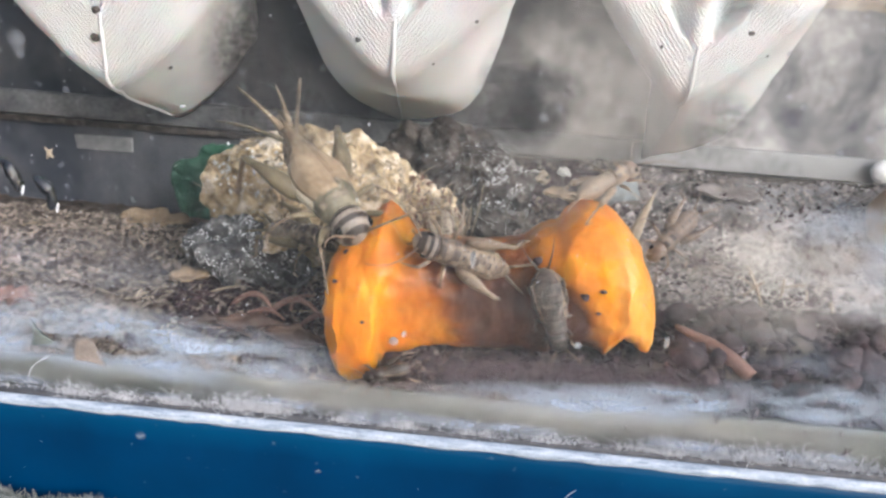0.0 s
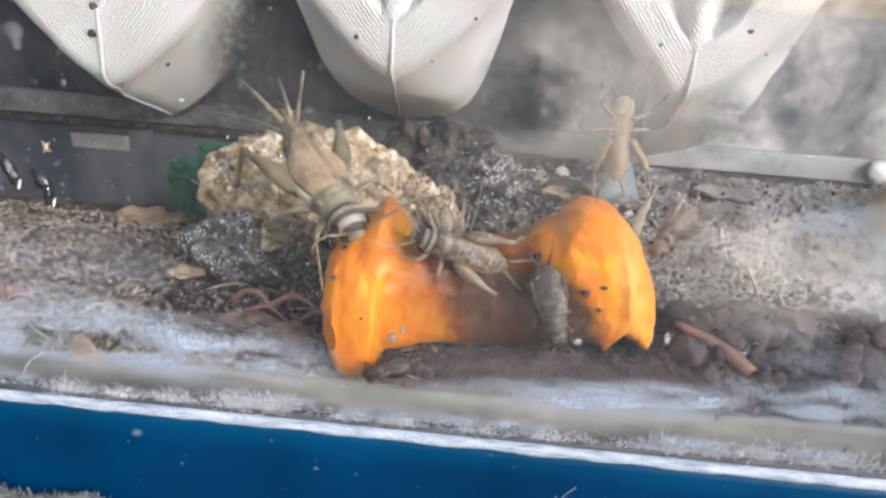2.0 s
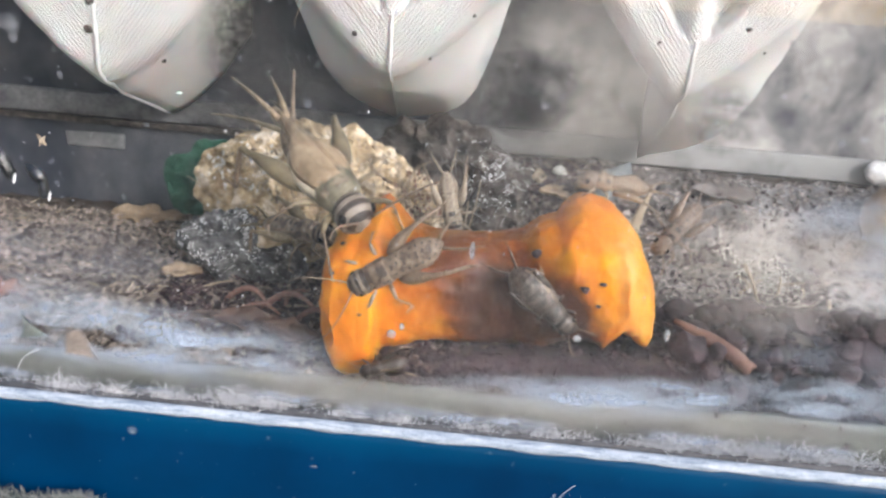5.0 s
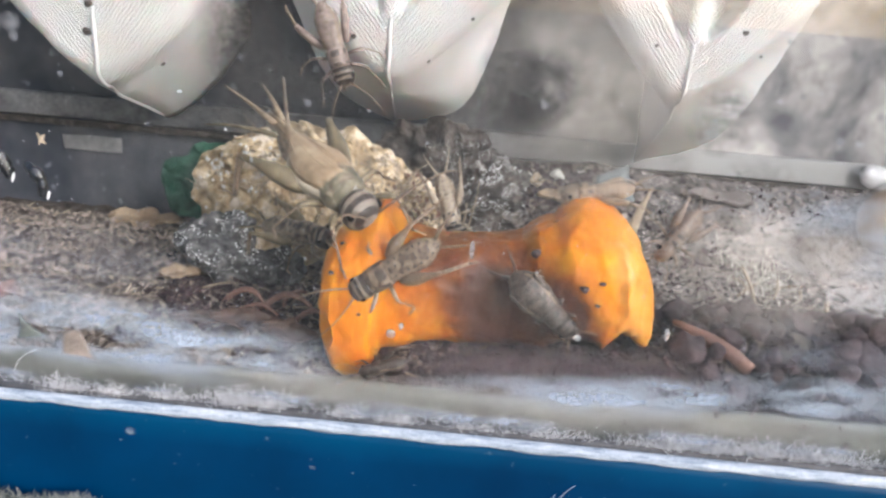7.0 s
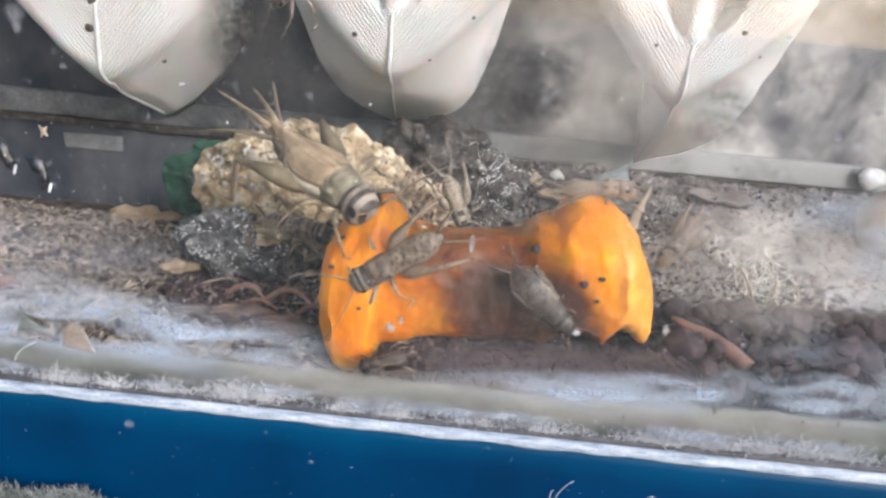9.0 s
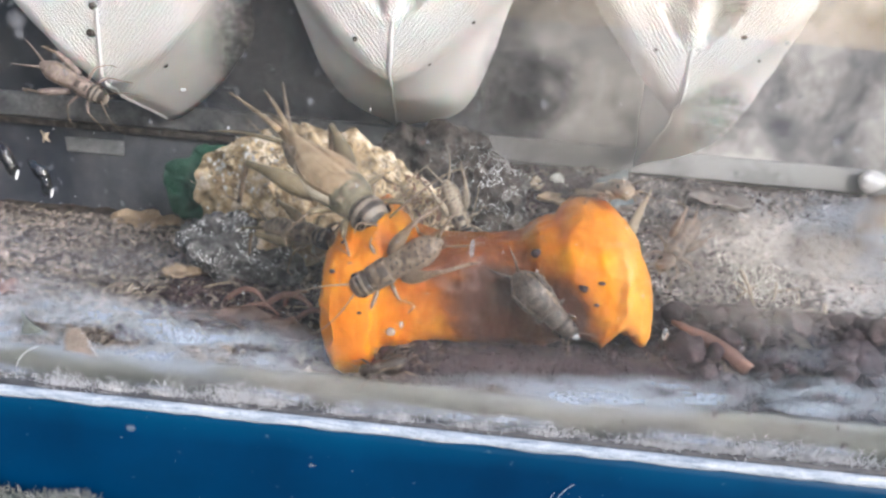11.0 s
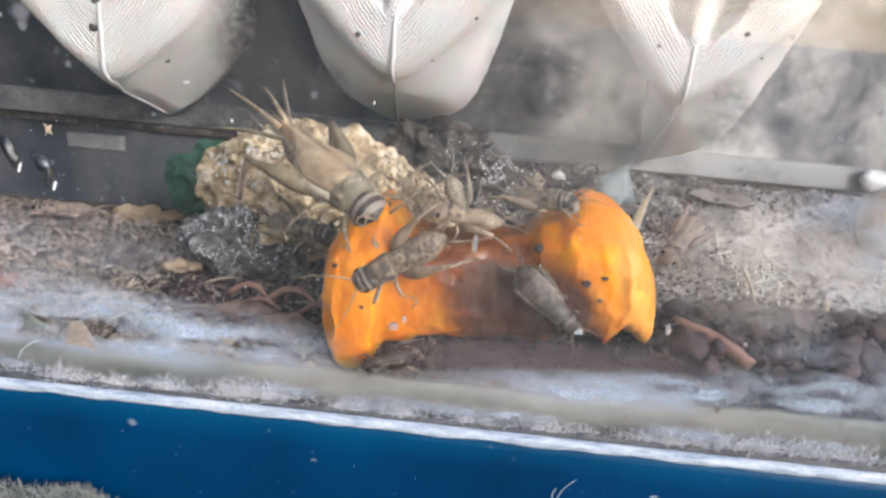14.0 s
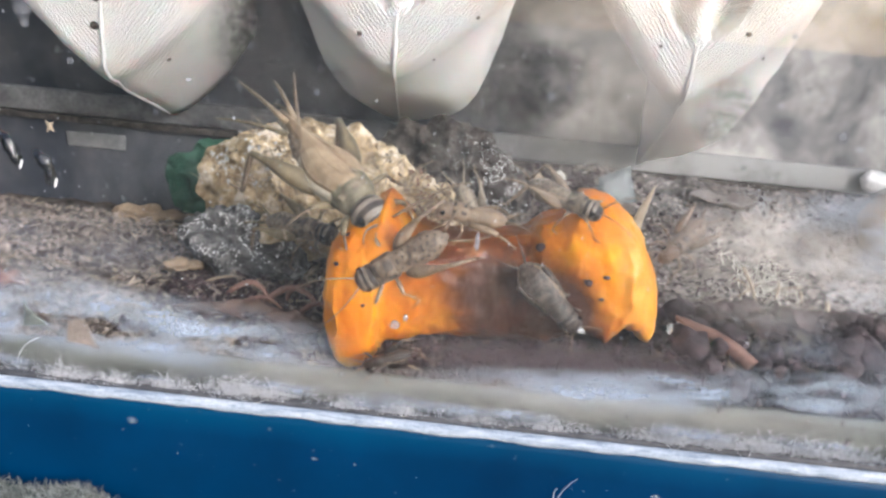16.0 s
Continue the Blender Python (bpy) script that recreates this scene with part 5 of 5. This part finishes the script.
    if adult:
        # two folded forewings with a pale side edge, the rolled hind wings and the egg tube behind
        for sy, lift in ((1, 0.0), (-1, 0.12)):
            top, edge = [], []
            for i in range(13):
                f = i / 12
                x = 1.7 - 10.9 * f
                w = 1.78 * (1 + 0.42 * math.sin(min(1, 1.7 * f) * 3.14)) * (1 - 0.84 * smooth(0.25, 1.0, f))
                ring = []
                for q in range(8):
                    a = radians(96 - 84 * q / 7) if sy > 0 else radians(84 + 84 * q / 7)
                    ring.append((x * s, w * math.cos(a) * s, (2.7 + lift + (1.85 - 0.8 * f) * math.sin(a)) * s))
                top.append(ring)
                a0 = ring[-1]
                edge.append([a0, (a0[0], a0[1] + 0.18 * sy * s, a0[2] - 0.5 * s), (a0[0], a0[1] + 0.02 * sy * s, a0[2] - 1.25 * (1 - 0.4 * f) * s)])
            wing = part("forewing", loft(bmesh.new(), top, False), M_WING, root, "folded brown forewing")
            wing.modifiers.new("thickness", "SOLIDIFY").thickness = 0.00012
            veins = bmesh.new()
            for q in (2, 4, 6):
                tube(veins, [(r[q][0], r[q][1], r[q][2] + 0.02 * s) for r in top], [0.035 * s, 0.03 * s, 0.02 * s], 5)
            part("vein", veins, M_WING, wing)
            e = part("wing_edge", loft(bmesh.new(), edge, False), M_WINGEDGE, wing, "pale cream wing edge")
            e.modifiers.new("thickness", "SOLIDIFY").thickness = 0.00012
        part("hind_wing", tube(bmesh.new(), bow(V(-7.6, 0.35, 3.6), V(-12.4, 1.3, 4.3), V(0, 0, 0.3), 6), [0.32 * s, 0.2 * s, 0.09 * s], 7), M_WING, root, "rolled pale hind wing")
        part("hind_wing", tube(bmesh.new(), bow(V(-7.6, -0.45, 3.6), V(-11.6, -2.8, 6.2), V(0, 0, 0.2), 6), [0.32 * s, 0.18 * s, 0.05 * s], 7), M_WING, root, "rolled pale hind wing")
        part("egg_tube", tube(bmesh.new(), bow(V(-7.0, 0.5, 2.6), V(-14.1, 4.6, 2.8), V(0, 0, -0.3), 6), [0.3 * s, 0.2 * s, 0.16 * s], 6), M_LIMB, root)
    return root, feelers, legs


CRICKETS = {
    "A": cricket(1.5, "large brown winged adult cricket feeding at the carrot end", M_SHELL, M_GREENLIMB, adult=True),
    "B": cricket(0.93, "grey brown cricket nymph with dotted back, crawling on the carrot", M_DARKSHELL, M_LIMB),
    "C": cricket(0.77, "dark dotted cricket nymph feeding in the carrot's eaten waist", M_BROWNDARK, M_BROWNDARK, plain=True, tucked=True, broad=1.5),
    "D": cricket(0.69, "brown cricket nymph beside the carrot's cut end", M_PALE, M_PALE, plain=True),
    "E": cricket(0.68, "pale beige cricket nymph climbing the inside of the glass", M_BEIGE, M_BEIGE, spread=True),
    "F": cricket(0.72, "small straw coloured cricket nymph head down behind the carrot", M_TAN, M_TAN),
    "G": cricket(0.93, "brown cricket nymph clinging head down to the egg tray", M_ROSE, M_ROSE, spread=True),
    "H": cricket(0.78, "reddish brown cricket nymph climbing down behind the tray cup", M_ROSE, M_ROSE, spread=True),
    "I": cricket(0.74, "brown cricket nymph perched on top of the carrot", M_SHELL, M_LIMB, broad=1.1),
    "J": cricket(0.45, "tiny dark cricket under the carrot at the glass", M_HEADDARK, M_HEADDARK, plain=True),
    "L": cricket(0.95, "dull brown cricket half hidden under the adult", M_SHELL, M_GREENLIMB, plain=True),
}


# ---------------------------------------------------------------- what moves
def motions():
    A = [
        (0, -21.1, 96.8, 41.9, 16, 27, -45),
        (1.5, -21.3, 96.8, 41.9, 16, 28, -46),
        (3.5, -20.5, 96.8, 42.7, 15, 30, -48),
        (4.2, -20.7, 96.8, 42.2, 16, 28, -46),
        (6.3, -20.2, 96.7, 42.5, 18, 23, -40),
        (7, -20.1, 96.7, 42.3, 19, 22, -39),
        (9, -20.3, 96.6, 41.8, 20, 19, -36),
        (11.4, -19.3, 96.8, 41.4, 20, 23, -35),
        (12.5, -19.4, 96.8, 41.0, 20, 23, -35),
        (13, -19.7, 96.7, 41.2, 20, 22, -36),
        (14.5, -19.6, 96.7, 41.3, 20, 22, -35),
        (15.2, -19.8, 96.8, 41.1, 20, 24, -36),
        (16, -19.6, 96.8, 41.1, 19, 26, -37),
    ]
    B = [
        (0, -3.4, 91.4, 39.7, -83, -19, -163),
        (2.4, -3.8, 91.4, 40.2, -84, -20, -163),
        (2.7, -5.6, 90.4, 41.3, -82, -16, -163),
        (2.9, -5.4, 89.7, 40.5, -79, -10, -165),
        (3.0, -5.1, 89.2, 39.7, -75, 1, -170),
        (3.2, -7.2, 88.7, 39.5, -74, 15, -175),
        (3.5, -9.1, 88.5, 39.7, -74, 17, -177),
        (3.8, -9.7, 88.5, 38.4, -73, 27, -176),
        (4.2, -10.2, 88.5, 37.2, -73, 29, -176),
        (6.3, -10.0, 88.5, 37.0, -73, 36, -176),
        (7, -10.1, 88.5, 36.7, -73, 36, -176),
        (9, -10.0, 88.5, 36.9, -73, 34, -176),
        (12.5, -10.0, 88.5, 36.8, -73, 34, -176),
        (16, -9.9, 88.5, 36.7, -73, 34, -176),
    ]
    C = [
        (0, 9.5, 89.4, 33.8, 58, 69, -32),
        (2.6, 9.4, 89.4, 33.8, 58, 69, -32),
        (2.8, 9.0, 89.4, 34.2, 72, 52, -19),
        (3.0, 8.7, 89.4, 34.4, 77, 39, -14),
        (7, 8.9, 89.4, 33.6, 78, 38, -13),
        (9, 9.0, 89.5, 33.5, 78, 39, -12),
        (12.5, 9.1, 89.5, 33.4, 78, 40, -12),
        (16, 9.2, 89.5, 33.6, 77, 41, -13),
    ]
    D = [
        (0, 24.6, 99.8, 41.1, -49, 35, -141),
        (3.3, 24.7, 99.8, 41.2, -48, 34, -141),
        (3.7, 25.2, 99.8, 41.2, -50, 38, -141),
        (4.2, 25.2, 99.7, 41.2, -48, 32, -140),
        (6.3, 25.4, 99.8, 41.3, -49, 38, -138),
        (7.4, 26.0, 99.8, 39.9, -48, 35, -137),
        (9, 26.2, 99.7, 39.2, -47, 35, -135),
        (12.5, 25.8, 99.7, 39.4, -47, 37, -131),
        (16, 26.0, 99.6, 39.2, -44, 26, -135),
    ]
    E = [
        (0, 15.5, 95.8, 48.2, 14, -23, 32),
        (0.4, 15.8, 91.5, 49.4, -20, -57, 0),
        (0.9, 15.7, 88.7, 50.8, -58, -71, 0),
        (1.2, 14.2, 86.2, 51.9, 10, -77, -100),
        (1.5, 13.9, 84.9, 54.5, 71, -81, -161),
        (1.8, 14.0, 84.7, 55.8, 90, -85, 180),
        (2.1, 14.3, 84.7, 56.7, 90, -89, -180),
        (2.4, 13.6, 84.7, 59.1, 90, -88, 180),
        (2.7, 11.7, 84.7, 60.8, 90, -84, 180),
        (3.0, 12.5, 84.7, 62.8, 90, -86, -180),
        (3.2, 13.6, 84.7, 62.7, 90, -89, 180),
        (3.4, 17.7, 87.0, 61.1, -28, -82, -62),
        (3.5, 24.4, 97.3, 44.2, 17, -78, -157),
        (3.8, 24.8, 100.2, 43.1, 31, -61, 140),
        (4.2, 21.8, 100.9, 45.8, -22, -39, -171),
        (6.3, 14.4, 97.5, 45.4, -19, 8, 180),
        (7.3, 14.6, 97.5, 45.0, -20, 10, 180),
        (7.55, 14.4, 96.4, 45.0, -7, -2, -131),
        (7.8, 15.0, 94.5, 45.3, -3, -10, -102),
        (8.2, 16.0, 96.0, 44.9, 6, -15, -62),
        (9.0, 15.2, 96.9, 45.1, 17, -9, -8),
        (10.2, 15.9, 95.1, 45.6, 0, -16, -30),
        (11.3, 16.5, 94.1, 46.3, -4, -23, -77),
        (11.5, 16.8, 90.3, 47.6, -9, -43, -75),
        (11.7, 15.7, 87.1, 49.8, -4, -59, -86),
        (11.9, 14.9, 85.1, 52.1, 60, -77, -151),
        (12.1, 15.3, 84.7, 54.2, 83, -84, -173),
        (12.3, 14.9, 84.7, 55.9, 90, -86, 180),
        (12.8, 14.9, 84.7, 56.1, 90, -89, 180),
        (13.1, 14.4, 84.7, 56.4, 90, -85, 180),
        (13.2, 13.6, 85.0, 57.6, 90, -72, 180),
        (13.3, 9.9, 88.5, 53.1, 90, -62, 180),
        (13.4, 0.6, 94.2, 42.7, 30, -19, 180),
        (13.6, -2.9, 94.3, 40.3, -22, -6, -176),
        (14.5, -2.5, 94.3, 40.5, -22, -5, -176),
        (16, -2.4, 94.3, 40.5, -22, -6, -176),
    ]
    F = [
        (0, -5.0, 110.7, 33.7, 32, 69, -54),
        (3.5, -4.4, 110.7, 34.7, 30, 71, -57),
        (3.8, -4.2, 109.7, 37.8, 34, 71, -52),
        (4.2, -4.4, 109.7, 39.0, 35, 71, -51),
        (7, -4.7, 109.7, 39.1, 45, 66, -38),
        (9, -3.3, 109.7, 38.7, 50, 59, -32),
        (12.5, -3.5, 109.7, 38.6, 52, 59, -29),
        (14.5, -3.2, 109.7, 38.7, 51, 59, -31),
        (15.5, -2.1, 109.7, 37.9, 53, 56, -27),
        (16, -1.4, 109.7, 37.5, 53, 55, -27),
    ]
    G = [
        (0, -28.0, 119.9, 86.9, 20, 84, -69),
        (4.2, -27.5, 119.9, 83.5, 42, 83, -48),
        (5.2, -26.2, 119.9, 71.0, 60, 81, -29),
        (6.3, -24.6, 119.6, 62.5, 56, 78, -33),
        (6.7, -24.4, 119.6, 62.1, 55, 78, -34),
        (6.9, -24.0, 119.6, 60.2, 71, 68, -17),
        (7.1, -24.1, 119.6, 60.2, 72, 67, -17),
        (7.3, -25.0, 119.6, 60.8, 72, 66, -16),
        (7.5, -23.0, 119.6, 62.0, 78, 42, -9),
        (7.7, -22.2, 119.6, 61.8, 78, 41, -9),
        (7.9, -22.2, 119.6, 61.7, 78, 46, -9),
        (8.1, -25.2, 119.6, 61.8, 63, 74, -26),
        (8.3, -26.0, 119.6, 66.8, -59, 77, -150),
        (8.6, -28.9, 119.6, 69.3, -76, 53, -169),
        (9.2, -29.8, 119.6, 68.9, -78, 33, -172),
        (10.5, -33.9, 119.6, 81.9, -79, 25, -172),
        (16, -34.8, 119.6, 81.1, -79, 25, -172),
    ]
    H = [
        (0, -64.6, 114.4, 76.9, 65, 52, -12),
        (9.2, -64.6, 114.4, 74.5, 65, 51, -11),
        (10.3, -64.8, 114.4, 61.8, 67, 43, -8),
        (11.3, -62.0, 114.9, 50.5, 70, 21, 0),
        (11.6, -61.5, 114.9, 50.7, 70, 24, 0),
        (11.8, -59.7, 115.4, 48.9, 75, 36, 7),
        (12.0, -59.1, 116.4, 47.6, 73, 29, 6),
        (12.2, -58.8, 116.4, 47.5, 73, 29, 6),
        (12.4, -55.5, 117.9, 45.0, 77, 34, 12),
        (12.6, -54.6, 118.4, 44.3, 84, 41, 20),
        (12.8, -54.4, 118.4, 44.2, 83, 40, 19),
        (13.0, -55.9, 119.5, 42.3, 96, 57, 26),
        (13.2, -56.3, 120.5, 39.7, 111, 68, 35),
        (13.3, -56.5, 121.5, 38.1, 122, 71, 45),
        (13.4, -57.2, 124.5, 34.6, 48, 71, -22),
        (13.5, -61.9, 131.0, 27.2, 19, 20, -17),
        (13.6, -61.4, 132.0, 25.6, 6, -6, -13),
        (13.7, -62.6, 131.5, 25.2, 0, 0, -72),
        (13.8, -67.5, 129.3, 25.2, 0, 0, -135),
        (14.0, -74.8, 127.3, 25.2, 0, 0, -174),
        (14.2, -88.0, 120.5, 25.2, 0, 0, -174),
        (14.5, -99.0, 118.0, 25.2, 0, 0, -174),
        (16, -99.0, 118.0, 25.2, 0, 0, -174),
    ]
    I = [
        (0, 0.5, 107.1, 33.0, 25, -14, -7),
        (11.5, 1.1, 107.1, 33.6, 25, -14, -7),
        (12.4, 3.7, 105.1, 37.2, 25, -12, -9),
        (13.0, 5.9, 100.5, 41.3, 20, -27, -54),
        (13.5, 6.2, 96.5, 42.7, 21, -17, -41),
        (13.8, 7.6, 94.3, 43.5, 22, -8, -30),
        (14.2, 7.7, 94.3, 43.3, 22, -8, -30),
        (14.5, 8.6, 93.0, 44.2, 22, 6, -28),
        (15.2, 9.3, 93.0, 44.1, 22, 10, -24),
        (16, 9.7, 93.0, 43.9, 22, 12, -22),
    ]
    J = [
        (0, -10.6, 85.9, 24.3, -48, 15, -169),
        (16, -10.6, 85.9, 24.0, -48, 16, -169),
    ]
    L = [
        (0, -25.3, 107.0, 33.1, 36, -4, -27),
        (16, -25.4, 107.1, 32.4, 36, -2, -27),
    ]
    for key, table in zip("ABCDEFGHIJL", (A, B, C, D, E, F, G, H, I, J, L)):
        thing, feelers, legs = CRICKETS[key]
        if table[-1][0] < 16.0:
            table = table + [(16.0, *table[-1][1:])]
        walk(thing, [(t, at(x, y, z, rx, ry, rz)) for t, x, y, z, rx, ry, rz in table])
        # feelers sway, each in its own rhythm
        for n, f in enumerate(feelers):
            base = f.matrix_basis.copy()
            phase = ord(key) * 1.3 + n * 2.1
            walk(f, [(0.5 * q, base @ pose(0, 0, 0, 0, 5 * math.sin(0.9 * q + phase), 8 * math.sin(0.7 * q + 1.7 * phase))) for q in range(33)])
    # legs of the climbers step while they climb
    for key, spans in (("E", ((0.4, 3.4), (11.4, 13.2))), ("G", ((5.0, 8.8),)), ("H", ((10.0, 13.6),)), ("B", ((2.6, 4.2),)), ("I", ((12.4, 14.6),))):
        for n, leg in enumerate(CRICKETS[key][2]):
            base = leg.matrix_basis.copy()
            rows = [(0.0, base)]
            for t0, t1 in spans:
                steps = int((t1 - t0) / 0.15)
                for q in range(steps + 1):
                    rows.append((t0 + 0.15 * q, base @ pose(0, 0, 0, 0, 0, (0 if q in (0, steps) else 14) * math.sin(1.9 * q + 3.14 * (n % 2) + n))))
            rows.append((16.0, base))
            walk(leg, rows)


motions()
